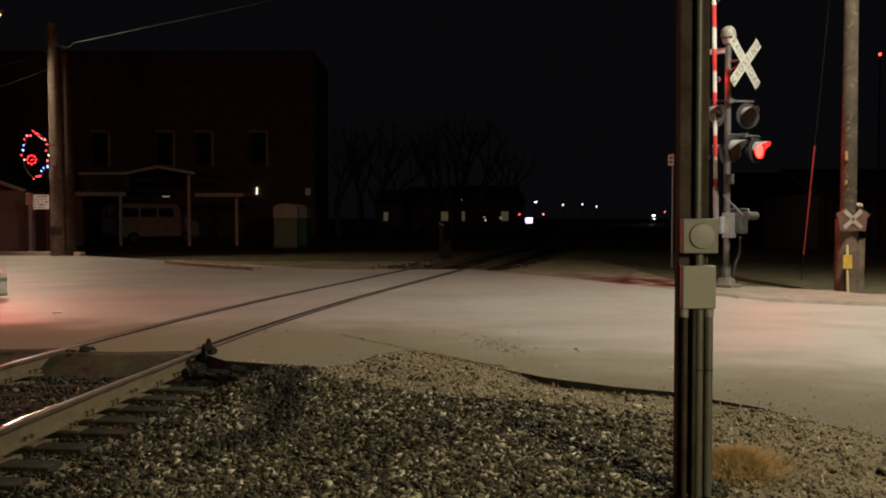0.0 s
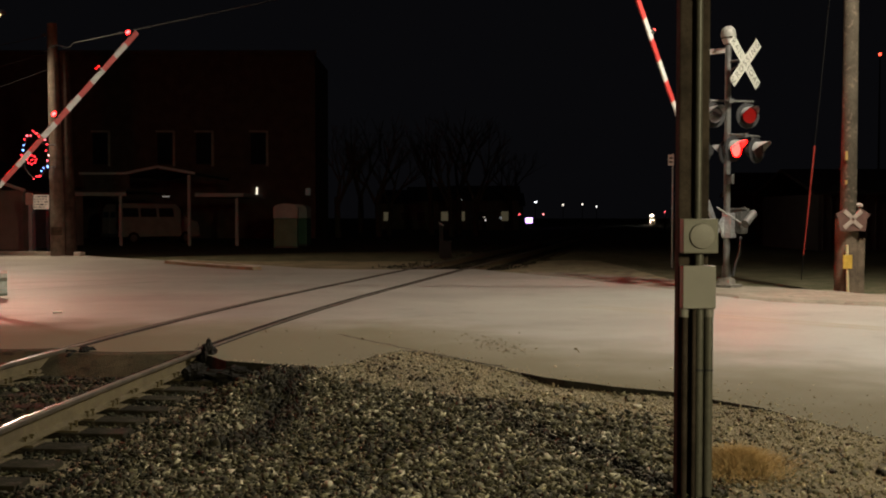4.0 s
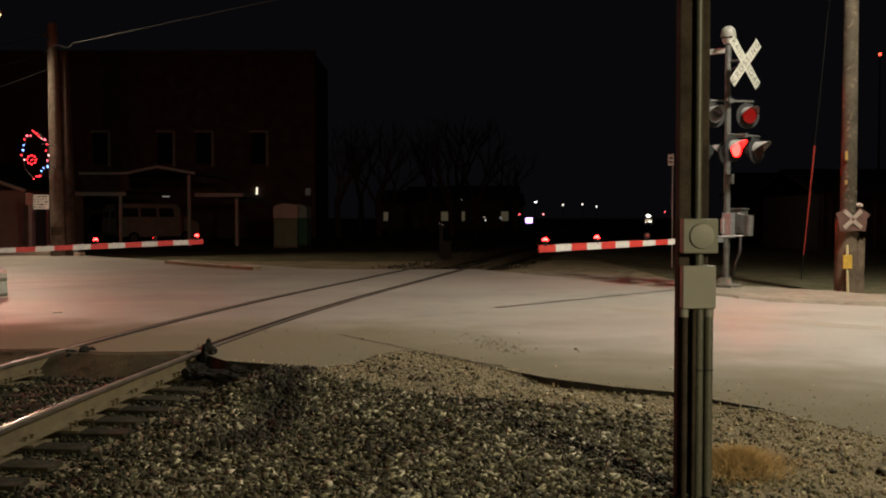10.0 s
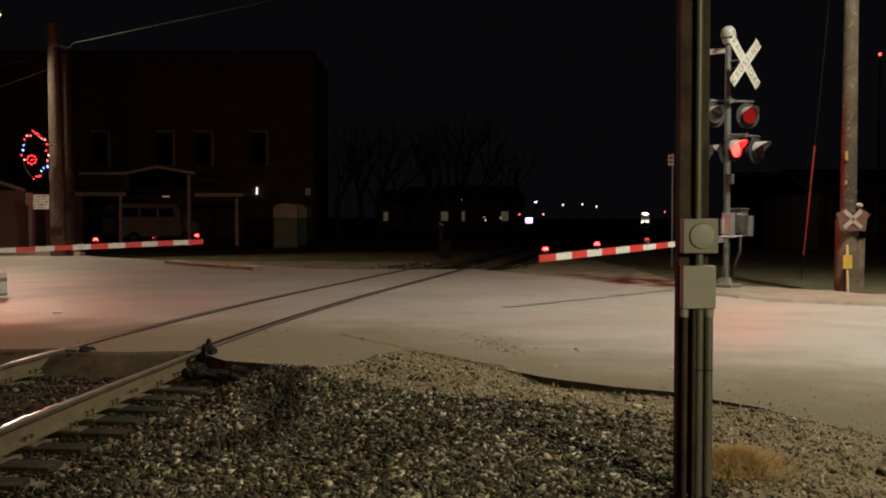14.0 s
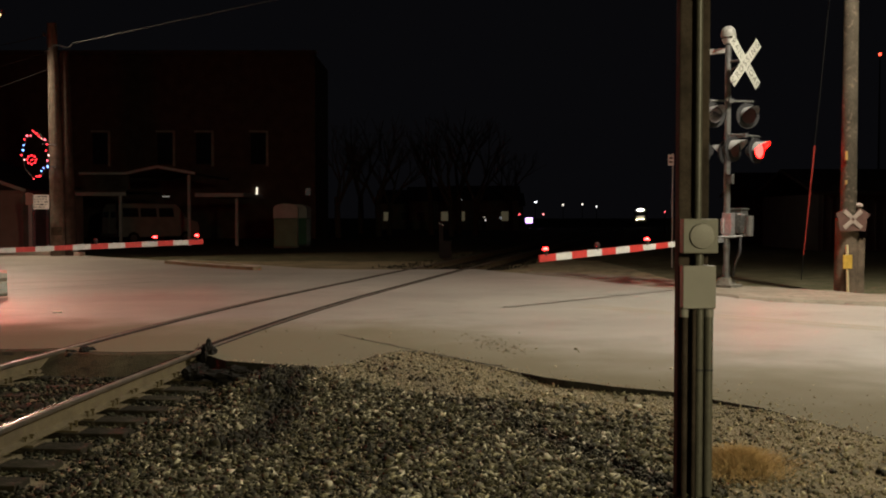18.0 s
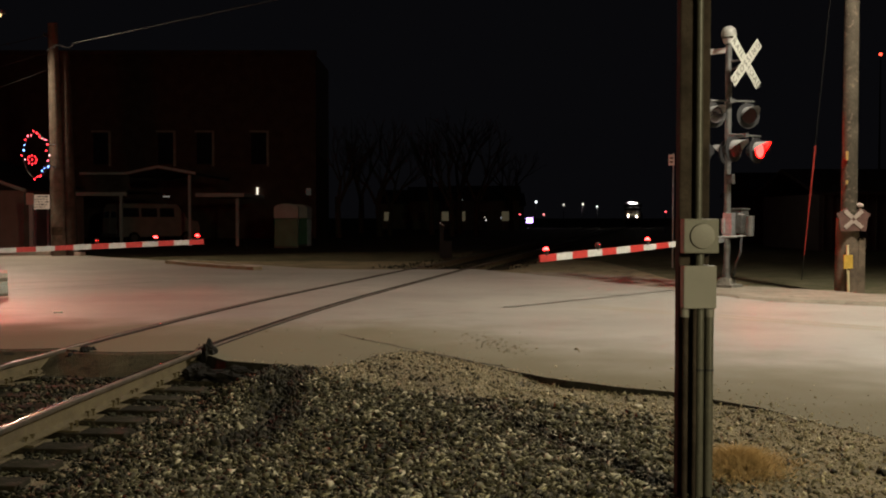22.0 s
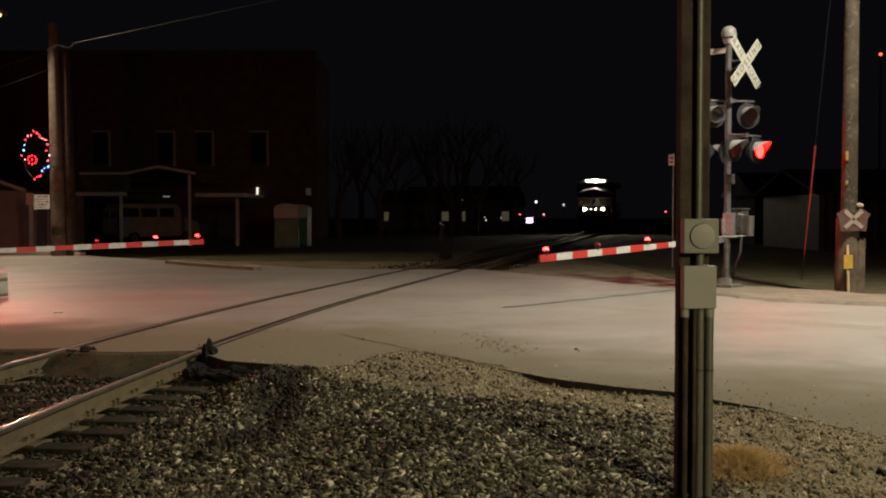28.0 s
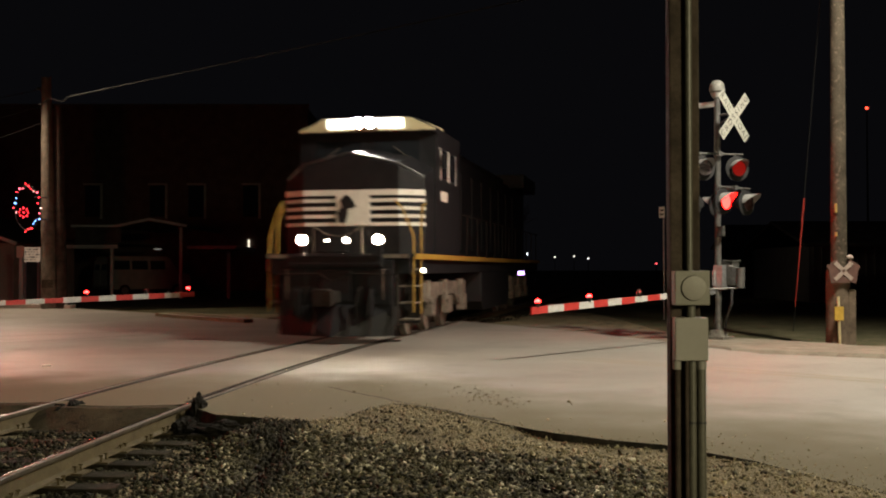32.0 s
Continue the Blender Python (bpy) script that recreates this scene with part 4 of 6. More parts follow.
for sx in (-1, 1):
    part("headlight_lens", Shape().tube((sx * 0.125, 0.245, 4.6), (sx * 0.125, 0.262, 4.6), 0.115, 0.11, 24), HEADLAMP, loco, "glowing headlight lens", smooth=True, at=SET_BACK)
for sx in (-1, 1):
    bez = Shape().tube((sx * 0.125, 0.24, 4.6), (sx * 0.125, 0.37, 4.6), 0.121, 0.125, 24, 0, False).tube((sx * 0.125, 0.37, 4.6), (sx * 0.125, 0.24, 4.6), 0.118, 0.116, 24, 0, False)
    part("headlight_rim", bez, LOCOBLACK, loco, "black headlight rim", smooth=True, at=SET_BACK)
for mx, mr in ((0.26, 0.028), (-0.14, 0.06)):
    part("step_light", Shape().tube((mx, 1.66, 2.02), (mx, 1.68, 2.02), mr, mr, 12), STEPLAMP, loco, "small glowing marker light", smooth=True)
for sx in (-1, 1):
    part("step_light", Shape().ball((sx * 1.5, 0.75, 1.42), 0.045), STEPLAMP, loco, "small glowing step light", smooth=True)
for sx in (-1, 1):
    part("wiper", Shape().path([(sx * 0.95, 0.135, 3.85), (sx * 0.6, 0.1, 4.1)], 0.012, 6), GRIME, loco, "windshield wiper", at=SET_BACK)
    part("mirror", Shape().box((sx * 1.62, -0.3, 3.8), (0.1, 0.04, 0.3)).box((sx * 1.56, -0.3, 3.8), (0.06, 0.02, 0.03)), LOCOBLACK, loco, "cab side mirror", 0.01, at=SET_BACK)
# front platform, pilot and steps
part("front_platform", Shape().box((0, 1.4, 1.70), (2.96, 0.9, 0.1)), LOCOBLACK, loco, "front platform", 0.01)
part("platform_edge", Shape().box((0, 1.862, 1.70), (2.9, 0.012, 0.07)), GRIME, loco, "grimy tan edge plate")
part("anticlimber", Shape().box((0, 1.92, 1.62), (1.9, 0.2, 0.26)).box((0, 2.0, 1.70), (1.9, 0.1, 0.04)).box((0, 2.0, 1.55), (1.9, 0.1, 0.04)), LOCOBLACK, loco, "ribbed anticlimber", 0.01)
part("pilot", Shape().box((0, 1.82, 1.08), (2.3, 0.12, 1.1)).box((0, 1.9, 1.12), (0.62, 0.12, 0.62)).box((-0.86, 1.89, 1.1), (0.5, 0.04, 0.7)).box((0.86, 1.89, 1.1), (0.5, 0.04, 0.7)), LOCOBLACK, loco, "black pilot plate with a coupler pocket", 0.02)
part("uncoupling_lever", Shape().path([(-1.32, 1.95, 1.2), (-1.2, 2.02, 1.34), (-0.3, 2.06, 1.36), (0.0, 2.14, 1.2), (0.3, 2.06, 1.36), (1.2, 2.02, 1.34), (1.32, 1.95, 1.2)], 0.012, 8), GRIMEDARK, loco, "dark steel uncoupling lever", smooth=True)
for sx in (-1, 1):
    part("grab_iron", Shape().path([(sx * 0.98, 1.9, 0.85), (sx * 0.98, 1.99, 0.88), (sx * 0.98, 1.99, 1.42), (sx * 0.98, 1.9, 1.45)], 0.014, 8), GRIME, loco, "grimy grab iron", smooth=True)
    part("plow_brace", Shape().box((sx * 0.75, 1.98, 0.8), (0.06, 0.3, 0.5)), LOCOBLACK, loco, "black plow brace", 0.01)
    for k in range(3):
        part("plow_rib", Shape().box((sx * (0.35 + 0.4 * k), 2.2 - 0.13 * k, 0.44), (0.03, 0.04, 0.56), 0, Euler((radians(18), 0, 0)).to_matrix()), GRIMEDARK, loco, "dark steel plow rib")
    for k in range(4):
        part("step_edge", Shape().box((sx * 1.36, 1.567, 0.452 + k * 0.33), (0.34, 0.014, 0.034)), GRIME, loco, "worn pale step nosing")
part("platform_chain", Shape().path([(-0.5, 1.8, 2.3), (-0.25, 1.81, 2.14), (0.0, 1.81, 2.09), (0.25, 1.81, 2.14), (0.5, 1.8, 2.3)], 0.012, 6), GRIME, loco, "sagging safety chain", smooth=True)
plow = Shape()
for sx in (-1, 1):
    plow.add([(0, 2.72, 0.14), (sx * 1.16, 2.3, 0.14), (sx * 1.2, 2.22, 0.72), (0, 2.42, 0.76), (0, 2.66, 0.14), (sx * 1.16, 2.24, 0.14), (sx * 1.2, 2.16, 0.72), (0, 2.36, 0.76)], [(0, 1, 2, 3), (4, 7, 6, 5), (0, 4, 5, 1), (3, 2, 6, 7), (1, 5, 6, 2)])
part("plow", plow, LOCOBLACK, loco, "black wedge snow plow", at=pose(0, -0.42, 0))
part("coupler", Shape().box((0, 2.6, 0.9), (0.22, 0.6, 0.24)).box((0.06, 2.98, 0.9), (0.3, 0.24, 0.34)).box((-0.13, 3.02, 0.9), (0.1, 0.2, 0.3)), GRIMEDARK, loco, "knuckle coupler", 0.03, at=pose(0, -0.4, 0))
for x in (-0.75, -0.5, 0.42, 0.56, 0.7, 0.84):
    part("air_hose", Shape().path([(x, 2.28, 1.1), (x, 2.5, 1.0), (x * 0.95, 2.55, 0.7), (x * 0.92, 2.5, 0.5)], 0.025), RUBBER, loco, "hanging air hose", smooth=True, at=pose(0, -0.38, 0))
for sx in (-1, 1):
    for k in range(4):
        part("step", Shape().box((sx * 1.36, 1.35, 0.45 + k * 0.33), (0.34, 0.42, 0.03)), GRIME, loco, "steel step")
    part("step_well", Shape().box((sx * 1.3, 1.05, 1.0), (0.4, 0.05, 1.3)).box((sx * 1.18, 1.4, 1.0), (0.04, 0.7, 1.3)), GRIMEDARK, loco, "dark step side plate")
    part("handrail", Shape().path([(sx * 1.5, 1.6, 0.6), (sx * 1.5, 1.6, 1.9), (sx * 1.5, 1.61, 2.1), (sx * 1.3, 1.68, 2.62), (sx * 1.16, 1.74, 2.8)], 0.02), RAILYELLOW, loco, "yellow handrail", smooth=True)
    part("handrail", Shape().path([(sx * 1.53, 1.1, 0.55), (sx * 1.53, 1.1, 1.9), (sx * 1.52, 1.05, 2.4), (sx * 1.5, 0.8, 2.75), (sx * 1.5, 0.5, 2.8)], 0.02), RAILYELLOW, loco, "yellow handrail", smooth=True)
    part("handrail", Shape().path([(sx * 0.5, 1.8, 1.72), (sx * 0.5, 1.8, 2.3)], 0.014), GRIME, loco, "grimy grab iron", smooth=True)
    rail = Shape().path([(sx * 1.48, -2.7, 2.78), (sx * 1.48, -19.8, 2.78)], 0.018)
    for k in range(12):
        rail.tube((sx * 1.48, -2.8 - k * 1.5, 1.72), (sx * 1.48, -2.8 - k * 1.5, 2.78), 0.016, 0.016, 8)
    part("side_railing", rail, GRIMEDARK, loco, "dark side handrail", smooth=True)
# long hood
part("long_hood", Shape().prism_x([(-2.6, 1.75), (-2.6, 4.45), (-19.9, 4.45), (-19.9, 1.75)], -0.92, 0.92).prism_x([(-2.7, 4.45), (-2.7, 4.7), (-19.5, 4.7), (-19.5, 4.45)], -0.7, 0.7), LOCOBLACK, loco, "black engine hood", 0.03)
for sx in (-1, 1):
    for k in range(9):
        part("hood_door", Shape().box((sx * 0.93, -3.6 - k * 1.7, 3.0), (0.03, 1.45, 2.1)), LOCOBLACK, loco, "black hood door", 0.01)
part("radiator", Shape().box((0, -17.6, 4.62), (2.9, 3.6, 0.5)), LOCOBLACK, loco, "wide radiator wing", 0.04)
part("fuel_tank", Shape().prism_x([(-6.6, 1.35), (-6.6, 0.55), (-6.9, 0.3), (-11.6, 0.3), (-11.9, 0.55), (-11.9, 1.35)], -1.45, 1.45), LOCOBLACK, loco, "black fuel tank", 0.03)
WHEELS = []
for y0 in (-2.6, -15.4):
    for sx in (-1, 1):
        part("truck_frame", Shape().prism_x([(y0 + 2.4, 0.75), (y0 + 2.4, 1.15), (y0 - 2.4, 1.15), (y0 - 2.4, 0.75), (y0 - 1.6, 0.55), (y0 - 0.9, 0.85), (y0 + 0.9, 0.85), (y0 + 1.6, 0.55)], sx * 1.2 - 0.1, sx * 1.2 + 0.1), GRIME, loco, "grimy truck side frame", 0.02)
        for k in (-1.85, 0, 1.85):
            part("axle_box", Shape().box((sx * 1.3, y0 + k, 0.62), (0.2, 0.42, 0.4)), GRIME, loco, "", 0.03)
            wheel = part("wheel", Shape().tube((sx * 0.70, 0, 0), (sx * 0.83, 0, 0), 0.53, 0.53, 28).tube((sx * 0.68, 0, 0), (sx * 0.71, 0, 0), 0.56, 0.56, 28), GRIME, loco, "steel wheel", smooth=True, at=pose(0, y0 + k, 0.53))
            WHEELS.append((wheel, (0, y0 + k, 0.53)))
            part("spring", Shape().tube((sx * 1.3, y0 + k + 0.35, 0.75), (sx * 1.3, y0 + k + 0.35, 1.2), 0.1, 0.1, 10), GRIME, loco, smooth=True)


# ---- far side: buildings, van, toilets ----
BRICK = surface("dark_brick", (0.065, 0.046, 0.04), (0.1, 0.07, 0.06), 1.5, 30, 0.9, 0, 0.4)
SIDING = surface("tan_siding", (0.24, 0.22, 0.2), (0.31, 0.285, 0.26), 1.2, 40, 0.85, 0, 0.2)
TRIMWHITE = surface("white_trim_paint", (0.55, 0.54, 0.52), (0.66, 0.65, 0.63), 2, 40, 0.7, 0, 0.1)
FASCIA = surface("white_fascia", (0.29, 0.3, 0.31), (0.38, 0.39, 0.4), 2, 40, 0.7, 0, 0.1)
ROOF = surface("dark_roofing", (0.035, 0.033, 0.032), (0.07, 0.065, 0.06), 2, 40, 0.9, 0, 0.4)
VANWHITE = surface("van_white", (0.17, 0.17, 0.165), (0.22, 0.22, 0.21), 2, 60, 0.35, 0, 0.02)
GREEN = surface("green_plastic", (0.02, 0.09, 0.05), (0.035, 0.13, 0.075), 2, 40, 0.5, 0, 0.05)
METALSIDING = surface("ribbed_steel", (0.075, 0.075, 0.069), (0.11, 0.108, 0.1), 1.5, 30, 0.6, 0.1, 0.1)


house = thing("house", pose(0, 0, 0), "low tan house with a white gable edge", "house", "buildings across the street")
xa, xb = -34.0, sight_x(44, 48)
part("wall", Shape().box(((xa + xb) / 2, 52, 1.2), (xb - xa, 8, 2.9)), SIDING, house, "tan lap siding")
part("roof", Shape().prism([(xa, 47.6), (xb + 0.3, 47.6), (xb + 0.3, 56.4), (xa, 56.4)], 2.65, 2.72).add([(xb + 0.3, 47.6, 2.7), (xb + 0.3, 56.4, 2.7), (-27, 47.6, 5.4), (-27, 56.4, 5.4), (-34, 47.6, 2.7), (-34, 56.4, 2.7)], [(0, 1, 3, 2), (2, 3, 5, 4), (0, 2, 4), (1, 5, 3)]), ROOF, house, "dark shingle roof")
for k in range(13):
    part("siding_board", Shape().box(((xb - 27) / 2, 47.985, 0.0 + k * 0.2), (xb + 27, 0.03, 0.185), 0, Euler((radians(-5), 0, 0)).to_matrix()), SIDING, house)
part("gable_trim", Shape().path([(xb + 0.3, 47.5, 2.62), (-27, 47.5, 5.3)], 0.09, 6), TRIMWHITE, house, "white gable trim board")

carport = thing("carport", pose(0, 0, 0), "open carport with white fascia and a raised gable roof", "carport", "buildings across the street")
D = 54.0
part("fascia", Shape().box(((sight_x(44, D) + sight_x(226, D)) / 2, D, 1.47 + 38 * D / 1800), (sight_x(226, D) - sight_x(44, D), 0.12, 0.2)), FASCIA, carport, "white fascia board", 0.01)
part("flat_roof", Shape().box(((sight_x(44, D) + sight_x(226, D)) / 2, D + 3.5, 1.47 + 44 * D / 1800), (sight_x(226, D) - sight_x(44, D), 7, 0.1)), ROOF, carport)
xe, xl, xm, xr = sight_x(148, D), sight_x(229, D), sight_x(285, D), sight_x(351, D)
zl, zm = 1.47 + 75 * D / 1800, 1.47 + 87 * D / 1800
part("eave_board", Shape().box(((xe + xl) / 2, D - 0.42, zl - 0.035), (xl - xe, 0.04, 0.13)), FASCIA, carport, "pale eave board")
part("eave_roof", Shape().box(((xe + xl) / 2, D + 2.0, zl - 0.03), (xl - xe, 4.8, 0.1)), ROOF, carport, "dark eave roof")
part("gable_roof", Shape().add([(xl, D - 0.4, zl), (xm, D - 0.4, zm), (xr, D - 0.4, zl), (xl, D + 8, zl), (xm, D + 8, zm), (xr, D + 8, zl), (xl, D - 0.4, zl - 0.14), (xm, D - 0.4, zm - 0.14), (xr, D - 0.4, zl - 0.14), (xl, D + 8, zl - 0.14), (xm, D + 8, zm - 0.14), (xr, D + 8, zl - 0.14)], [(0, 1, 4, 3), (1, 2, 5, 4), (6, 9, 10, 7), (7, 10, 11, 8), (0, 6, 7, 1), (1, 7, 8, 2), (0, 3, 9, 6), (2, 8, 11, 5)]), ROOF, carport, "shallow dark gable roof")
for (xa, za), (xb, zb) in (((xl, zl), (xm, zm)), ((xm, zm), (xr, zl))):
    part("gable_board", Shape().add([(xa, D - 0.44, za - 0.1), (xb, D - 0.44, zb - 0.1), (xb, D - 0.44, zb + 0.03), (xa, D - 0.44, za + 0.03), (xa, D - 0.403, za - 0.1), (xb, D - 0.403, zb - 0.1), (xb, D - 0.403, zb + 0.03), (xa, D - 0.403, za + 0.03)], [(0, 1, 2, 3), (7, 6, 5, 4), (0, 4, 5, 1), (3, 2, 6, 7), (0, 3, 7, 4), (1, 5, 6, 2)]), FASCIA, carport, "pale gable edge board")
part("upper_wall", Shape().box(((xe + xl) / 2, D + 0.3, (zl + 2.75) / 2), (xl - xe, 0.1, zl - 2.95)), ROOF, carport, "dark upper siding")
for x, top in ((216, 1.47 + 36 * D / 1800), (337, zl - 0.1), (120, 2.5)):
    part("post", Shape().box((sight_x(x, D), D, (top - 0.2) / 2), (0.15, 0.15, top + 0.2)), FASCIA, carport, "white carport post", 0.01)
part("side_roof", Shape().box(((xr + sight_x(436, D)) / 2, D + 2.5, 1.47 + 36 * D / 1800), (sight_x(436, D) - xr, 6, 0.2)), FASCIA, carport, "flat side roof", 0.01)
part("post", Shape().box((sight_x(421, D), D, 1.1), (0.16, 0.16, 2.6)), FASCIA, carport, "", 0.01)
LITSTRIP = glow("lit_tube", (1, 0.95, 0.8), 0.2)
part("tube_lamp", Shape().box((sight_x(296, D + 5), D + 5, 1.47 + 33.5 * (D + 5) / 1800), (0.4, 0.08, 0.06)), LITSTRIP, carport, "dim tube lamp")

block = thing("brick_building", pose(0, 0, 0), "dark two-storey brick building with tall windows", "building", "buildings across the street")
part("wall", Shape().box((sight_x(260, 72), 76, 6.3), (24, 8, 13.0)), BRICK, block, "dark brick wall")
part("parapet", Shape().box((sight_x(260, 72), 71.95, 12.9), (24.2, 0.3, 0.3)), BRICK, block, "stone coping", 0.02)
for x in (170, 182, 194, 296, 308, 364, 460, 545):
    w = part("window", Shape().box((sight_x(x, 72), 71.99, 1.47 + 118 * 72 / 1800), (1.1, 0.08, 2.2)), DARKGLASS, block, "dark sash window") if x in (182, 302, 296, 364, 460) else None
    if w:
        part("window_trim", Shape().box((sight_x(x, 72) + 0.62, 71.93, 1.47 + 118 * 72 / 1800), (0.16, 0.12, 2.5)).box((sight_x(x, 72), 71.93, 1.47 + 118 * 72 / 1800 + 1.2), (1.3, 0.12, 0.12)), CONCRETE, w, "pale window trim")

part("wall_lamp", Shape().box((sight_x(457, 72), 71.9, 1.47 + 43 * 72 / 1800), (0.12, 0.1, 0.55)), glow("lit_wall_lamp", (1, 0.9, 0.7), 1.2), block, "lit narrow wall lamp")
part("wall_lamp", Shape().box((sight_x(547, 72), 71.9, 1.47 + 42 * 72 / 1800), (0.34, 0.1, 0.5)), glow("dim_window", (0.9, 0.85, 0.7), 0.02), block, "dim lit window pane")

SIGNFACE = surface("pink_white_sign", (0.5, 0.36, 0.32), (0.6, 0.44, 0.4), 4, 40, 0.6)
sign = thing("road_sign", pose(sight_x(57, 42), 42, -0.1), "small pale square sign on a wooden post", "sign")
part("post", Shape().box((0, 0, 1.2), (0.16, 0.1, 2.6)), FASCIA, sign, "pale post", 0.01)
part("plate", Shape().box((-0.02, -0.07, 2.25), (0.32, 0.02, 0.48)), SIGNFACE, sign, "pale square plate", 0.004)
lit = thing("lit_sign", pose(sight_x(75, 47), 47, 0), "dimly lit cream sign board with dark rows", "sign")
part("board", Shape().box((0, 0, 2.1), (0.75, 0.1, 0.66)), glow("lit_cream_sign", (0.95, 0.66, 0.45), 0.3, (0.2, 0.15, 0.09)), lit, "cream lit board", 0.01)
rs = random.Random(12)
for row in range(5):
    x = -0.34
    while x < 0.26:
        w = rs.uniform(0.05, 0.16)
        part("text_bar", Shape().box((x + w / 2, -0.054, 1.86 + row * 0.12), (w, 0.008, rs.uniform(0.03, 0.07))), BLACK if rs.random() < 0.7 else GRIME, lit, "dark bar")
        x += w + rs.uniform(0.03, 0.09)
part("post", Shape().box((-0.3, 0.02, 0.8), (0.1, 0.08, 2.0)).box((0.3, 0.02, 0.8), (0.1, 0.08, 2.0)), FASCIA, lit)


def van(at):
    v = thing("van", at, "parked white passenger van with dark windows", "van")
    body = [(-2.5, 0.4), (-2.52, 1.3), (-2.4, 2.2), (-2.2, 2.27), (1.1, 2.25), (1.3, 2.1), (1.72, 1.42), (2.45, 1.22), (2.55, 0.85), (2.5, 0.4)]
    s = Shape()
    n = len(body)
    for y, k in ((-0.97, 1.0), (0.97, 1.0)):
        s.v += [(x, y * (0.86 if z > 1.45 else 1), z) for x, z in body]
    s.f = [(i, (i + 1) % n, n + (i + 1) % n, n + i) for i in range(n)] + [tuple(range(n)), tuple(range(2 * n - 1, n - 1, -1))]
    s.m = [0] * len(s.f)
    part("body", s, VANWHITE, v, "white van body", 0.05)
    for y in (-0.955, 0.955):
        for x, w in ((-1.75, 0.95), (-0.65, 0.95), (0.45, 0.9)):
            part("side_window", Shape().box((x, y * 0.95, 1.76), (w, 0.05, 0.5), 0, Euler((radians(11) * (1 if y > 0 else -1), 0, 0)).to_matrix()), DARKGLASS, v, "dark side window", 0.01)
    for y in (-0.43, 0.43):
        door = part("rear_door", Shape().box((-2.535, y, 1.25), (0.03, 0.8, 1.5), 0, Euler((0, radians(3), 0)).to_matrix()), VANWHITE, v, "white rear door", 0.01)
        part("rear_window", Shape().box((-2.515, y, 1.72), (0.03, 0.62, 0.5), 0, Euler((0, radians(6), 0)).to_matrix()), DARKGLASS, door, "dark rear window", 0.006)
        part("tail_lamp", Shape().box((-2.54, y * 2.05, 1.05), (0.04, 0.1, 0.42)), MARKER, v, "unlit red tail lamp", 0.008)
    part("windshield", Shape().box((1.53, 0, 1.76), (0.04, 1.5, 0.8), 0, Euler((0, radians(-28), 0)).to_matrix()), DARKGLASS, v, "raked windshield")
    part("bumper", Shape().box((2.58, 0, 0.5), (0.12, 1.9, 0.2)), ALU, v, "chrome bumper", 0.02)
    part("bumper", Shape().box((-2.56, 0, 0.5), (0.12, 1.9, 0.2)), ALU, v, "chrome bumper", 0.02)
    for y in (-0.7, 0.7):
        part("headlamp", Shape().box((2.53, y, 0.86), (0.06, 0.3, 0.18)), ALU, v, "", 0.01)
    for x in (-1.6, 1.65):
        for y in (-0.9, 0.9):
            w = part("wheel", Shape().tube((x, y - 0.1, 0.34), (x, y + 0.1, 0.34), 0.34, 0.34, 22), RUBBER, v, "black tyre", smooth=True)
            part("rim", Shape().tube((x, y * 1.12 - 0.02, 0.34), (x, y * 1.12 + 0.02, 0.34), 0.2, 0.2, 18), ALU, w, "steel rim", smooth=True)
    return v


van(pose(sight_x(270, 58.5), 58.5, -0.12, 0, 0, 44))


def toilet(at):
    t = thing("portable_toilet", at, "green plastic portable toilet with a white arched roof", "portable toilet", "portable toilets")
    part("cabin", Shape().box((0, 0, 0.75), (1.18, 1.18, 1.4)), GREEN, t, "green lower cabin", 0.03)
    arch = [(-0.6, 1.46), (0.6, 1.46), (0.6, 1.95)] + [(0.6 * math.cos(math.radians(a)), 1.95 + 0.24 * math.sin(math.radians(a))) for a in range(15, 180, 15)] + [(-0.6, 1.95)]
    n = len(arch)
    s = Shape().add([(x, -0.6, z) for x, z in arch] + [(x, 0.6, z) for x, z in arch], [(i, (i + 1) % n, n + (i + 1) % n, n + i) for i in range(n)] + [tuple(range(n)), tuple(range(2 * n - 1, n - 1, -1))])
    part("roof", s, FASCIA, t, "white arched roof shell", 0.0)
    part("door", Shape().box((0, -0.605, 0.8), (0.72, 0.03, 1.2)), GREEN, t, "green door", 0.01)
    part("base", Shape().box((0, 0, 0.02), (1.2, 1.25, 0.1)), BLACK, t, "black skid base", 0.01)
    return t


toilet(pose(sight_x(508, 51), 51, -0.12, 0, 0, 6))
toilet(pose(sight_x(526, 54), 54.6, -0.12, 0, 0, -4))

# kerbs
island = [(-8.6, 31.5), (-7.6, 30.2), (-6.2, 28.6), (-5.15, 27.6), (-4.95, 27.9), (-5.8, 29.4), (-7.0, 31.2), (-8.2, 32.2)]
slab("pavement", island, 0.08, CONCRETE, "raised traffic island with a worn concrete kerb", 0.2, 0.03)
slab("pavement", [(-8.3, 31.5), (-7.5, 30.5), (-6.3, 29.1), (-5.4, 28.2), (-5.9, 29.3), (-7.0, 31.0), (-8.1, 31.9)], 0.086, EARTH, "earth fill of the traffic island", 0.05, 0.03)
solo("kerb", Shape().box((-15.3, 38.2, 0.0), (4.2, 0.3, 0.26), 0, Euler((0, 0, radians(-16))).to_matrix()), CONCRETE, "concrete kerb at the street corner", "kerb", "structure", 0.03)

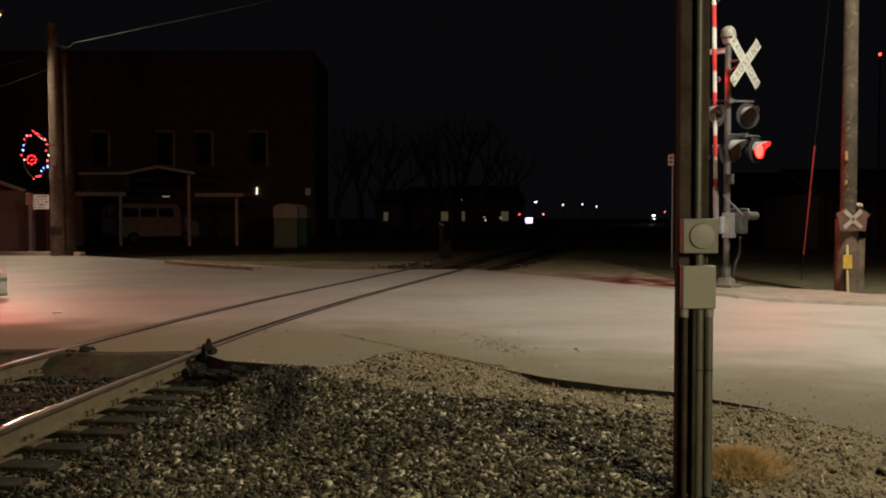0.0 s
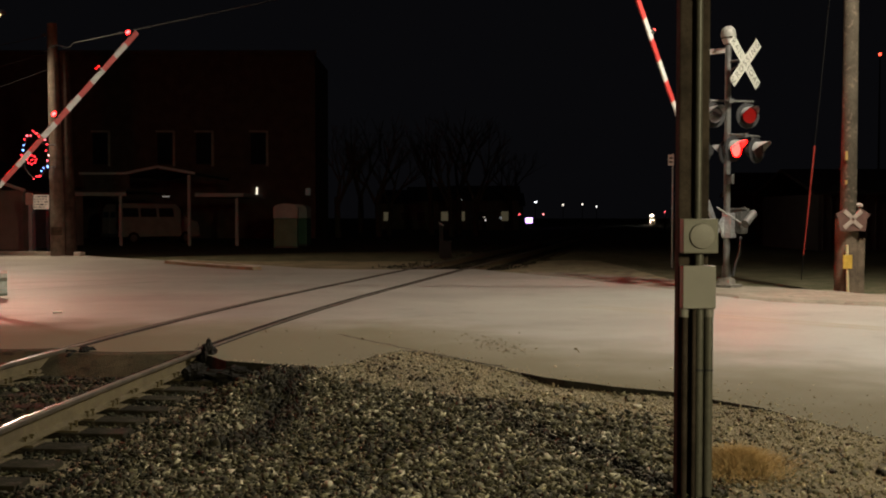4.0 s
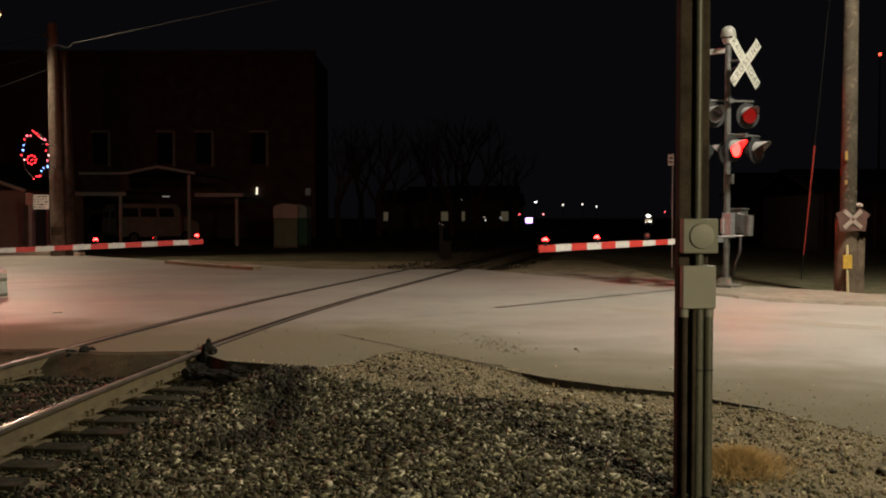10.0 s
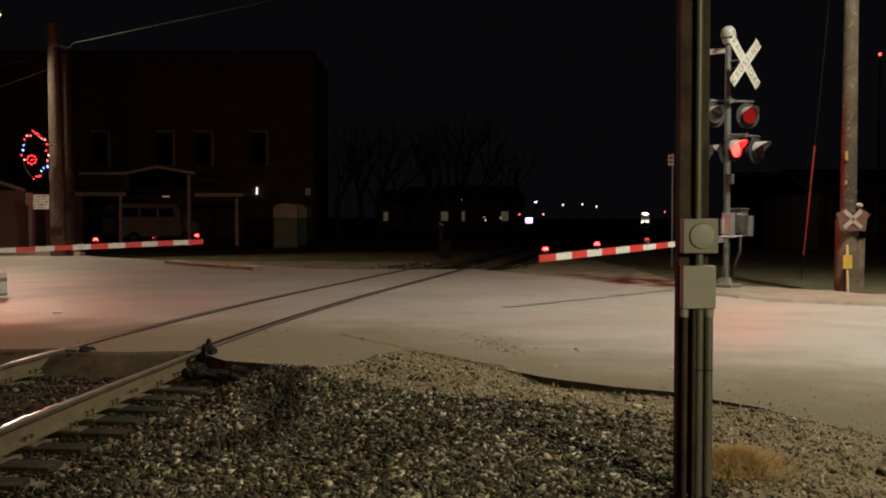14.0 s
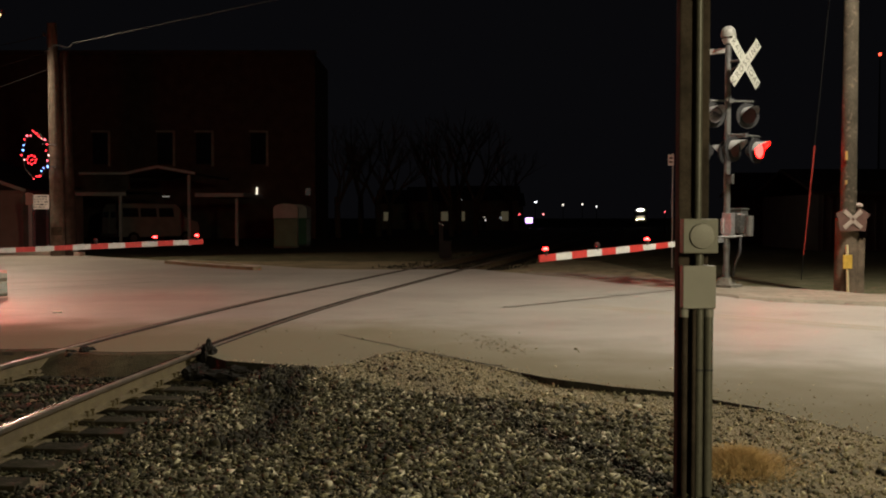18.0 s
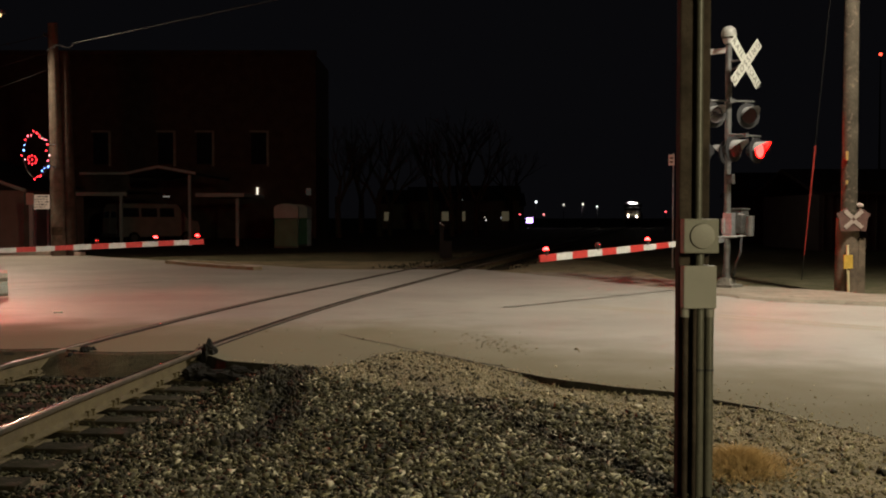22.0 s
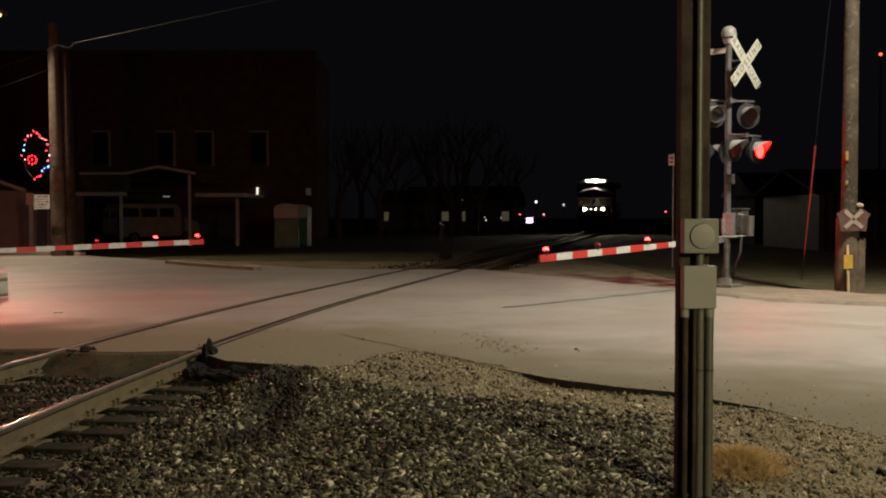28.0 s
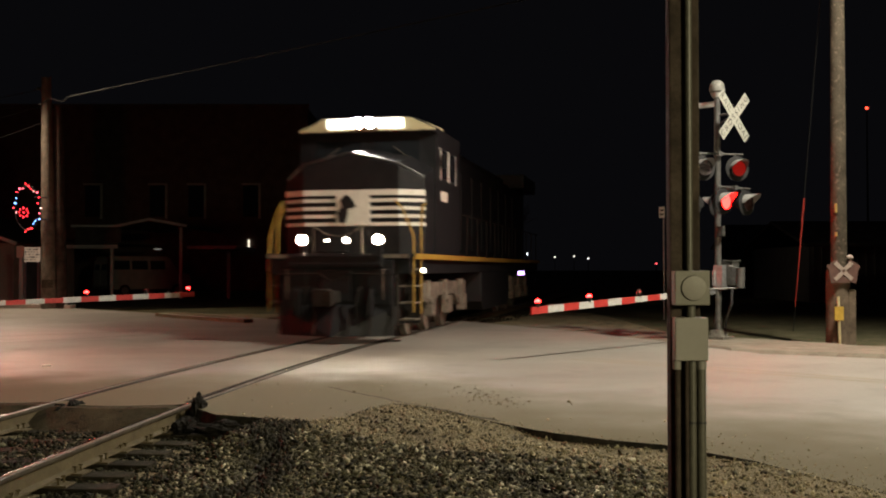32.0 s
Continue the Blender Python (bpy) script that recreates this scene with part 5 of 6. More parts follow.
# guard rail end
BEAMPALE = surface("pale_galvanised_beam", (0.4, 0.43, 0.39), (0.5, 0.53, 0.48), 6, 60, 0.6, 0.1, 0.05)
gr = thing("guard_rail", pose(-7.95, 18.2, -0.05, 0, 0, 25), "white corrugated steel guard rail end", "guard rail")
prof = [(0.0, 0.04), (0.07, 0.09), (0.07, 0.17), (0.0, 0.24), (0.0, 0.30), (0.07, 0.37), (0.07, 0.45), (0.0, 0.50)]
s = Shape()
n = len(prof)
s.v = [(x, -y, z + 0.04) for x in (-3.0, 0.15) for y, z in prof] + [(x, -y + 0.02, z + 0.04) for x in (-3.0, 0.15) for y, z in prof]
s.f = [(i, i + 1, n + i + 1, n + i) for i in range(n - 1)] + [(2 * n + i, 3 * n + i, 3 * n + i + 1, 2 * n + i + 1) for i in range(n - 1)]
s.m = [0] * len(s.f)
part("beam", s, BEAMPALE, gr, "corrugated beam")
part("post", Shape().box((-0.1, 0.1, 0.25), (0.12, 0.14, 0.7)), DARKWOOD, gr, "dark post", 0.01)

# right side: steel shed, tower lamp, far things
shed = thing("steel_shed", pose(0, 0, 0), "long pale ribbed steel shed with a dark roof", "shed", "buildings across the street")
x0 = sight_x(1448, 46)
part("wall", Shape().box((x0 + 8, 50, 1.1), (16, 8, 2.7)), METALSIDING, shed, "ribbed steel wall")
for k in range(40):
    part("rib", Shape().box((x0 + 0.2 + k * 0.4, 45.98, 1.1), (0.06, 0.05, 2.7)), METALSIDING, shed)
part("roof", Shape().prism_x([(45.4, 2.4), (50, 3.6), (54.6, 2.4), (54.6, 2.55), (50, 3.75), (45.4, 2.55)], x0 - 0.4, x0 + 16.4), ROOF, shed, "dark pitched roof")
barn = thing("low_building", pose(0, 0, 0), "low dark building behind the crossing gate", "building", "buildings across the street")
part("wall", Shape().box((sight_x(1395, 58), 60, 1.2), (4.5, 6, 3.0)), ROOF, barn, "dark wall")
part("roof", Shape().prism_x([(56.6, 2.6), (60, 4.0), (63.4, 2.6)], sight_x(1395, 58) - 2.5, sight_x(1395, 58) + 2.5), ROOF, barn, "dark roof")

tower = thing("radio_mast", pose(sight_x(1553, 150), 150, fall(150) - 0.2), "slim dark mast with a red warning lamp", "radio mast")
part("pole", Shape().tube((0, 0, 0), (0, 0, 25.3), 0.2, 0.1, 8), BLACK, tower)
part("lamp", Shape().ball((0, 0, 25.5), 0.23), glow("tower_lamp", (1, 0.06, 0.03), 5), tower, "red warning lamp", smooth=True)

rod = thing("marker_post", pose(sight_x(1190, 30), 30, -0.2), "thin trackside post with a small white plate", "marker post")
part("post", Shape().tube((0, 0, 0), (0, 0, 3.5), 0.024, 0.02, 8), GALV, rod, smooth=True)
plate = part("plate", Shape().box((-0.06, -0.03, 3.3), (0.17, 0.01, 0.32)), PLATEWHITE, rod, "small white plate")
for k in range(2):
    part("mark", Shape().box((-0.06, -0.037, 3.24 + k * 0.12), (0.1, 0.004, 0.05)), LETTER, plate, "dark mark")

relay = thing("relay_box", pose(sight_x(789, 38), 38, land(sight_x(789, 38), 38)), "small dull grey relay box with a stub post beside the track", "relay box")
part("cabinet", Shape().box((0, 0, 0.36), (0.46, 0.36, 0.62)), RELAY, relay, "dull grey cabinet", 0.015)
part("door", Shape().box((0.02, -0.185, 0.36), (0.36, 0.02, 0.5)), RELAY, relay, "cabinet door", 0.006)
part("leg", Shape().box((0, 0, 0.02), (0.3, 0.24, 0.16)), DARKWOOD, relay, "dark base block", 0.01)
part("stub_post", Shape().box((-0.15, 0.02, 0.95), (0.16, 0.12, 0.6)), RELAY, relay, "grey stub post", 0.01)
part("cap", Shape().path([(-0.24, -0.02, 1.36), (-0.14, -0.02, 1.28), (-0.05, -0.02, 1.25)], 0.03, 8), GALV, relay, "bright bent cap", smooth=True)

far = thing("lit_sign", pose(sight_x(937, 150), 150, fall(150)), "bright violet-white lit sign far down the street", "sign")
part("panel", Shape().box((0, 0, 1.0), (0.95, 0.2, 0.78)), glow("violet_sign", (0.62, 0.36, 1.0), 5), far, "glowing violet-white panel", 0.02)
part("post", Shape().box((0, 0.05, 0.4), (0.3, 0.1, 0.9)), BLACK, far)
for x, y, c, st in ((920, 380, (1, 0.1, 0.12), 3), (962, 380, (1, 0.25, 0.25), 3), (948, 358, (0.9, 0.9, 1), 5), (997, 363, (1, 0.9, 0.75), 1.5), (1031, 362, (1, 0.9, 0.75), 1.5), (1056, 366, (1, 0.95, 0.9), 2), (887, 386, (0.9, 0.95, 1), 0.25), (817, 354, (0.9, 1, 0.9), 0.12), (860, 390, (1, 0.95, 0.9), 0.6), (858, 385, (1, 0.9, 0.7), 0.3), (1177, 375, (1, 0.08, 0.1), 4)):
    d = 112 if x < 925 else 180 if x < 1150 else 90
    zt = 1.47 + (382 - y) * d / 1800
    lp = thing("street_lamp", pose(sight_x(x, d), d, fall(d) - 0.1), "distant lit lamp on a thin pole", "street lamp", "distant lamps")
    part("pole", Shape().tube((0, 0, 0), (0, 0, zt - fall(d)), 0.07, 0.05, 8), BLACK, lp)
    part("lamp", Shape().ball((0, 0, zt - fall(d) + 0.1), 0.17 if d > 150 else 0.07 if d < 100 else 0.1), glow("far_lamp", c, st), lp, "glowing lamp", smooth=True)

# added panel whose glow stands in for a distant patch under yellow-green light
bay = thing("far_lit_patch", pose(sight_x(827, 120), 120, fall(120)), "panel glowing in place of a far yellow-green lit patch", "wall")
part("panel", Shape().box((0, 0, 0.85), (1.0, 0.15, 0.42)), glow("yellow_green_patch_glow", (0.75, 0.8, 0.2), 0.12), bay, "yellow-green glowing panel", 0.02)
part("base", Shape().box((0, 0, 0.3), (1.4, 0.3, 0.65)), BLACK, bay, "dark base")


# ---- stones, grass and small clutter ----
def inside(poly, x, y):
    hit = False
    for (x0, y0), (x1, y1) in zip(poly, poly[1:] + poly[:1]):
        if (y0 > y) != (y1 > y) and x < (x1 - x0) * (y - y0) / (y1 - y0) + x0:
            hit = not hit
    return hit


NEAR_EDGE = [(-2.6, 10.9), (-2.2, 10.35), (-1.2, 9.9), (-0.9, 10.1), (-0.72, 10.75), (-0.45, 11.15), (-0.21, 11.0), (0.53, 9.87), (1.09, 9.12), (1.92, 8.5), (2.46, 7.83), (2.7, 7.2), (2.93, 6.7), (5.5, 2.5)]
ROAD_RIM = NEAR_EDGE + [(9, 30), (-9, 30), (-9, 12.4), (-5.2, 11.6), (-4.3, 11.75), (-3.2, 11.85), (-2.66, 11.5)]


def stones(name, count, area, sizes, mat, label, keep, seed, tilt=3.1, thin=(0.3, 0.7), category="gravel"):
    """Crushed stones strewn on the land: jittered eight-cornered chips, which lie within the tilt."""
    rnd = np.random.RandomState(seed)
    x0, x1, y0, y1 = area
    cube = np.array([(i, j, k) for k in (-1, 1) for j in (-1, 1) for i in (-1, 1)], float)
    quads = np.array([(0, 2, 3, 1), (4, 5, 7, 6), (0, 1, 5, 4), (2, 6, 7, 3), (0, 4, 6, 2), (1, 3, 7, 5)])
    vs, fs, made = [], [], 0
    while made < count:
        x, y = rnd.uniform(x0, x1), rnd.uniform(y0, y1)
        chance = keep(x, y)
        if rnd.rand() > chance:
            count -= 0 if chance > 0 else 0.35
            continue
        r = rnd.uniform(*sizes) * (0.75 + 0.5 * rnd.rand())
        v = cube * (1 + rnd.uniform(-0.95, 0.45, (8, 3))) * np.array([1.15, rnd.uniform(0.5, 1), rnd.uniform(*thin)]) * r * 0.5
        m = np.array(Euler((rnd.uniform(-tilt, tilt), rnd.uniform(-tilt, tilt), rnd.uniform(0, 6.28))).to_matrix())
        v = v @ m.T + np.array([x, y, (TOP if inside(ROAD_RIM, x, y) else land(x, y)) + r * rnd.uniform(0.0, 0.32)])
        vs.append(v)
        fs.append(quads + 8 * made)
        made += 1
    return tagged(new(name, fast_mesh(name, np.concatenate(vs), np.concatenate(fs), mat)), label, category, "", "stuff")


def free(x, y):
    return not inside(ROAD_RIM, x, y)


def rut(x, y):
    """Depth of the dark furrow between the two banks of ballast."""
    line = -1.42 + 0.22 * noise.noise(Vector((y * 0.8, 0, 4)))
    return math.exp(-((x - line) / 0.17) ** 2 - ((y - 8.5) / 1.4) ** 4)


def ballast_zone(x, y):
    if not free(x, y):
        return 0
    off = x - track_x(y)
    if abs(abs(off) - GAUGE) < 0.1:
        return 0
    if abs(off) < 1.42 and y < 11.7 and abs((y + 0.0 * off - 4.4 + 0.25) % 0.5 - 0.25) < 0.125:
        return 0.12 if abs(off) > 1.0 else 0.3
    if rut(x, y) > 0.35:
        return 0.25
    blur = 0.6 * noise.noise(Vector((x * 1.3, y * 1.3, 2)))
    return 1 - max(smooth(-0.35, 0.35, 0.53 * x + 0.85 * (y - 8.4) + blur * 0.6), smooth(1.1, 1.8, x)) * 0.97 if off > 1.4 else 1.0


SPECKLE = stone_material("mixed_gravel", (0.05, 0.043, 0.028), (0.2, 0.17, 0.11), (0.5, 0.44, 0.3))


def pale_zone(x, y):
    if inside(ROAD_RIM, x, y) or x - track_x(y) < 1.0:
        return 0
    return 0.3 + 0.7 * max(smooth(-0.4, 0.4, 0.53 * x + 0.85 * (y - 8.4)), smooth(1.1, 1.8, x))


def dark_share(x, y):
    """Share of darker stones, highest in the track, with patches beside it."""
    bed = 1 - smooth(1.3, 2.3, x - track_x(y) + 0.4 * noise.noise(Vector((x * 2, y * 2, 8))))
    return max(bed, 0.75 * smooth(0.05, 0.45, noise.noise(Vector((x * 0.9, y * 0.9, 6)))))


stones("ballast", 36000, (-4.6, 2.6, 5.0, 12.0), (0.021, 0.05), STONE, "grey crushed stone ballast beside the track", lambda x, y: ballast_zone(x, y) * (1 - dark_share(x, y)), 1, 0.85, (0.2, 0.48))
stones("ballast", 16000, (-5.2, 2.2, 5.0, 12.0), (0.02, 0.05), DARKBALLAST, "darker crushed stone ballast in the track", lambda x, y: ballast_zone(x, y) * dark_share(x, y), 17, 0.85, (0.2, 0.48))
stones("ballast", 26000, (-4.6, 2.6, 5.0, 11.0), (0.012, 0.028), STONE, "small grey crushed stone between the ballast", lambda x, y: ballast_zone(x, y) * (1 - dark_share(x, y)), 2)
stones("gravel", 26000, (-2.4, 4.4, 4.6, 11.0), (0.007, 0.021), PEBBLE, "pale fine gravel along the broken road edge", pale_zone, 3)
stones("gravel", 2600, (-2.0, 4.4, 4.6, 11.0), (0.016, 0.032), SPECKLE, "scattered grey and pale stones on the fine gravel", lambda x, y: pale_zone(x, y) if pale_zone(x, y) > 0.5 else 0, 31)
stones("gravel", 110, (-2.6, 4.5, 6.0, 13.5), (0.01, 0.028), PEBBLE, "loose pale stones scattered on the asphalt", lambda x, y: 1.0 if inside(ROAD_RIM, x, y) and (x + 1) * 0.816 + (y - 12.2) * 0.578 < 1.2 + 0.8 * noise.noise(Vector((x, y, 5))) else 0, 6)
stones("ballast", 6000, (-2, 14, 29, 52), (0.03, 0.06), DARKBALLAST, "grey ballast stones beyond the road", lambda x, y: 1.0 if abs(x - track_x(y)) < 2.2 and abs(abs(x - track_x(y)) - GAUGE) > 0.1 else 0, 8)
RIM_LINE = NEAR_EDGE[1:-1] + [(3.6, 5.6)]


def from_rim(x, y):
    best = 9.0
    for (x0, y0), (x1, y1) in zip(RIM_LINE, RIM_LINE[1:]):
        k = min(max(((x - x0) * (x1 - x0) + (y - y0) * (y1 - y0)) / ((x1 - x0) ** 2 + (y1 - y0) ** 2), 0), 1)
        best = min(best, math.hypot(x - x0 - k * (x1 - x0), y - y0 - k * (y1 - y0)))
    return best


stones("gravel", 4500, (-2.4, 4.5, 5.6, 12.4), (0.006, 0.017), PEBBLE, "fine gravel washed onto the road edge", lambda x, y: math.exp(-(from_rim(x, y) / (0.1 + 0.25 * smooth(1.5, 3.0, x))) ** 1.3) if inside(ROAD_RIM, x, y) else 0, 21)
DARKSTONE = stone_material("dark_clods", (0.018, 0.015, 0.012), (0.03, 0.026, 0.02), (0.06, 0.05, 0.04))
DARKCRUMBS = stone_material("dark_crumbs", (0.008, 0.0075, 0.005), (0.022, 0.02, 0.014), (0.06, 0.053, 0.036))
stones("clods", 30, (-1.0, 4.4, 5.5, 12.5), (0.02, 0.045), DARKSTONE, "dark clods of dirt and asphalt crumbs", lambda x, y: 1.0 if free(x, y) and x > -0.8 else 0.05, 11)
stones("clods", 2000, (-2.1, -0.8, 5.8, 9.9), (0.025, 0.06), DARKCRUMBS, "dark crumbs in a rut of the gravel", rut, 12)
stones("clods", 800, (-2.75, -1.2, 9.4, 10.7), (0.015, 0.045), DARKCRUMBS, "black crumbled asphalt and dark crumbs below the apron", lambda x, y: math.exp(-((y - 10.0 + 0.5 * (x + 2.0)) / 0.3) ** 2) if x - track_x(y) > 0.9 and free(x, y) else 0, 14)
stones("clods", 9000, (-5.4, -0.9, 4.6, 11.6), (0.012, 0.035), DARKCRUMBS, "dark crumbs in and beside the track", lambda x, y: 1.0 if abs(x - track_x(y)) < GAUGE - 0.1 else 0 if abs(x - track_x(y)) < GAUGE + 0.1 else 0.8 * (1 - smooth(1.3, 2.0, abs(x - track_x(y)))) if free(x, y) else 0, 15)

LEAF = stone_material("dry_leaf_crumbs", (0.1, 0.082, 0.05), (0.16, 0.135, 0.082), (0.26, 0.22, 0.14))
stones("leaf_litter", 150, (-0.6, 2.2, 10.4, 12.9), (0.01, 0.03), LEAF, "dry leaf crumbs blown onto the dirty road edge", lambda x, y: math.exp(-((0.816 * x + 0.578 * y - 7.25) / 0.35) ** 2 - ((x - 0.6) / 0.26) ** 2), 41, 0.3, (0.1, 0.25), "leaves")

# a clump of dry grass at the meter post
DRY = surface("dry_grass", (0.26, 0.17, 0.08), (0.42, 0.29, 0.15), 9, 60, 0.9, 0, 0.1)
rnd = np.random.RandomState(5)
vs, fs = [], []
for k in range(3400):
    a, r = rnd.uniform(0, 6.28), abs(rnd.normal(0, 0.25))
    x, y = 1.79 + r * math.cos(a) * 0.7, 6.08 + r * math.sin(a) * 0.8
    h = rnd.uniform(0.02, 0.13) * math.exp(-(r / 0.36) ** 2) + 0.01
    lx, ly = rnd.normal(0, 0.085, 2)
    w = 0.0022
    z = land(x, y)
    p = np.array([(x - w, y, z), (x + w, y, z), (x + w + lx * 0.5, y + ly * 0.5, z + h * 0.7), (x - w + lx * 0.5, y + ly * 0.5, z + h * 0.7), (x + lx, y + ly, z + h), (x + lx + 0.001, y + ly, z + h)])
    fs += [(6 * k, 6 * k + 1, 6 * k + 2, 6 * k + 3), (6 * k + 3, 6 * k + 2, 6 * k + 5, 6 * k + 4)]
    vs.append(p)
tagged(new("dry_grass", fast_mesh("dry_grass", np.concatenate(vs), np.array(fs), DRY)), "tuft of dry straw-coloured grass beside the post", "grass", "", "stuff")

# road marks
FADED = surface("faded_yellow_paint", (0.2, 0.18, 0.145), (0.25, 0.21, 0.145), 3, 60, 0.7, 0, 0.3, (0.19, 0.177, 0.155), 0.003)
TAR = surface("tar_seal", (0.08, 0.073, 0.063), (0.14, 0.13, 0.113), 5, 60, 0.7, 0, 0.2)


def strip(pts, w, mat, label, name="trim", z=TOP + 0.004):
    s = Shape()
    for i, (a, b) in enumerate(zip(pts, pts[1:])):
        t = (Vector(b) - Vector(a)).normalized()
        o = Vector((-t.y, t.x)) * w / 2
        s.add([(a[0] - o.x, a[1] - o.y, z), (b[0] - o.x, b[1] - o.y, z), (b[0] + o.x, b[1] + o.y, z), (a[0] + o.x, a[1] + o.y, z)], [(0, 1, 2, 3)])
    return solo(name, s, mat, label, "", "structure")


def meander(a, b, n, amp, seed):
    a, b = Vector(a), Vector(b)
    o = Vector((-(b - a).y, (b - a).x)).normalized()
    return [tuple(a.lerp(b, i / n) + o * amp * noise.noise(Vector((i * 0.6, seed, 0)))) for i in range(n + 1)]


for k in (0.0, 0.22):
    strip([(2.2 + k, 16.5 + k), (12 + k, 7.0 + k)], 0.1, FADED, "faded yellow centre line on the asphalt")
strip(meander((-9.5, 19.2), (-6.3, 22.8), 14, 0.12, 1), 0.09, TAR, "dark tar seal in the asphalt")
strip(meander((-11, 21.0), (-7.0, 24.0), 14, 0.15, 3), 0.07, TAR, "dark tar seal in the asphalt")
strip(meander((-1.32, 12.7), (-0.2, 11.0), 12, 0.06, 5), 0.022, SHADED_EDGE_CRACK, "thin dark crack along the patched road edge")
strip(meander((-0.24, 11.06), (0.62, 9.86), 10, 0.05, 9), 0.045, SHADED_EDGE_CRACK, "dark crack widening towards the broken road edge")
LITTER = plain("pale_litter", (0.6, 0.56, 0.5), 0.6)
solo("litter", Shape().box((0, 0, 0.012), (0.14, 0.09, 0.024)), LITTER, "crumpled pale scrap of litter on the road", "litter", bevel=0.008, at=pose(-5.87, 15.5, TOP, 0, 0, 20))

# holiday wreath lamp on a bracket
wr = thing("holiday_wreath", pose(sight_x(67, 37), 37.0, 0), "lit holiday wreath of coloured bulbs on a bracket", "wreath")
zc = 1.47 + 106 * 37 / 1800
ring = [(0.46 * math.cos(a * math.pi / 12), 0, zc + 0.80 * math.sin(a * math.pi / 12)) for a in range(25)]
part("frame", Shape().path(ring, 0.02, 6), BLACK, wr, "dark wire frame", smooth=True)
part("bracket", Shape().path([(0.2, 0.1, zc + 0.4), (0.62, 0.3, zc + 0.4)], 0.03, 6).path([(0.2, 0.1, zc - 0.4), (0.62, 0.3, zc - 0.4)], 0.03, 6), BLACK, wr, smooth=True)
rn = random.Random(2)
bulb_mats = [glow("bulb_red", (1, 0.02, 0.03), 9), glow("bulb_pink", (1, 0.1, 0.14), 6), glow("bulb_blue", (0.15, 0.35, 1), 6), glow("bulb_white", (1, 0.5, 0.45), 3), glow("bulb_green", (0.05, 0.9, 0.35), 3)]
for k in range(26):
    a = 2 * math.pi * k / 26
    ang = math.degrees(a)
    if 195 < ang < 262:
        continue
    mat = bulb_mats[2] if (285 < ang < 345 and rn.random() < 0.6) or (150 < ang < 180) else bulb_mats[4] if k == 24 else rn.choice([bulb_mats[0]] * 5 + [bulb_mats[1], bulb_mats[3]])
    f = rn.uniform(0.85, 1.1)
    part("bulb", Shape().ball((0.46 * f * math.cos(a), -0.05, zc + 0.8 * f * math.sin(a)), 0.026 if k % 3 else 0.036, 0, 8), mat, wr, "glowing bulb", smooth=True)
for k in range(9):
    a = 2 * math.pi * k / 8
    r = 0 if k == 8 else 0.16
    part("bulb", Shape().ball((-0.12 + r * math.cos(a), -0.06, zc - 0.16 + r * math.sin(a)), 0.028, 0, 8), bulb_mats[0], wr, "glowing red bulb", smooth=True)

# lamp heads at the rim of the view, and an added unseen one behind it
BOWL = glow("lit_lamp_bowl", (1.0, 0.72, 0.3), 1.6)
for name, at in (("street_lamp", LAMP_LEFT), ("street_lamp", FILL_BACK)):
    t = thing(name, pose(at[0] - (3.0 if at[0] < 0 else 0), at[1] + (0.0 if at[0] < 0 else 1.2), -0.1), "tall wooden lamp pole with a flat head, the one behind the view added", "street lamp", "street lamps")
    part("pole", Shape().tube((0, 0, 0), (0, 0, at[2] + 0.3), 0.16, 0.11, 14), WOOD, t, smooth=True)
    part("lamp_arm", Shape().path([(0, 0, at[2]), (2.6, 0, at[2] + 0.32)] if at[0] < 0 else [(0, 0, at[2]), (0, -0.8, at[2] + 0.3)], 0.03), GALV, t, smooth=True)
    if at[0] < 0:
        part("lamp_bowl", Shape().ball((3.0, 0, at[2] + 0.22), 0.2, 0, 16, 0.6), BOWL, t, "glowing glass lamp bowl", smooth=True)
    part("lamp_head", Shape().box((3.0, 0, at[2] + 0.3) if at[0] < 0 else (0, -1.15, at[2] + 0.24), (0.6, 0.3, 0.14) if at[0] < 0 else (0.28, 0.6, 0.14)), GALV, t, "flat street lamp head", 0.03)

# ---- bare trees and far houses ----
BARK = surface("bark", (0.05, 0.042, 0.034), (0.1, 0.085, 0.07), 5, 40, 0.95, 0, 0.5)


def bare_tree(at, height, seed):
    r = random.Random(seed)
    t = thing("tree", at, "bare winter tree with a dark forked crown", "tree", "bare trees")
    trunk, crown = Shape(), Shape()

    def grow(p, way, length, rad, level):
        q = p + way * length
        (trunk if level == 0 else crown).tube(p, q, rad, rad * 0.68, 8 if level < 2 else 5)
        if level > 4:
            return
        for _ in range(3 if level < 3 else 2):
            w = (way + Vector((r.uniform(-1, 1), r.uniform(-1, 1), r.uniform(-0.15, 0.7))) * 0.62).normalized()
            grow(p.lerp(q, r.uniform(0.72, 1.0)), w, length * r.uniform(0.6, 0.82), rad * 0.55, level + 1)

    grow(Vector((0, 0, -0.1)), Vector((r.uniform(-0.06, 0.06), 0, 1)).normalized(), height * 0.34, height * 0.028, 0)
    part("trunk", trunk, BARK, t, smooth=True)
    part("crown", crown, BARK, t, "leafless branches")
    return t


for x, d, h, sd in ((672, 78, 9, 1), (690, 84, 8, 2), (765, 86, 10, 3), (800, 78, 9, 4), (812, 90, 11, 5), (842, 80, 9, 6), (905, 110, 10, 7), (600, 74, 9, 8), (640, 95, 11, 9)):
    bare_tree(pose(sight_x(x, d), d, land(sight_x(x, d), d)), h, sd)

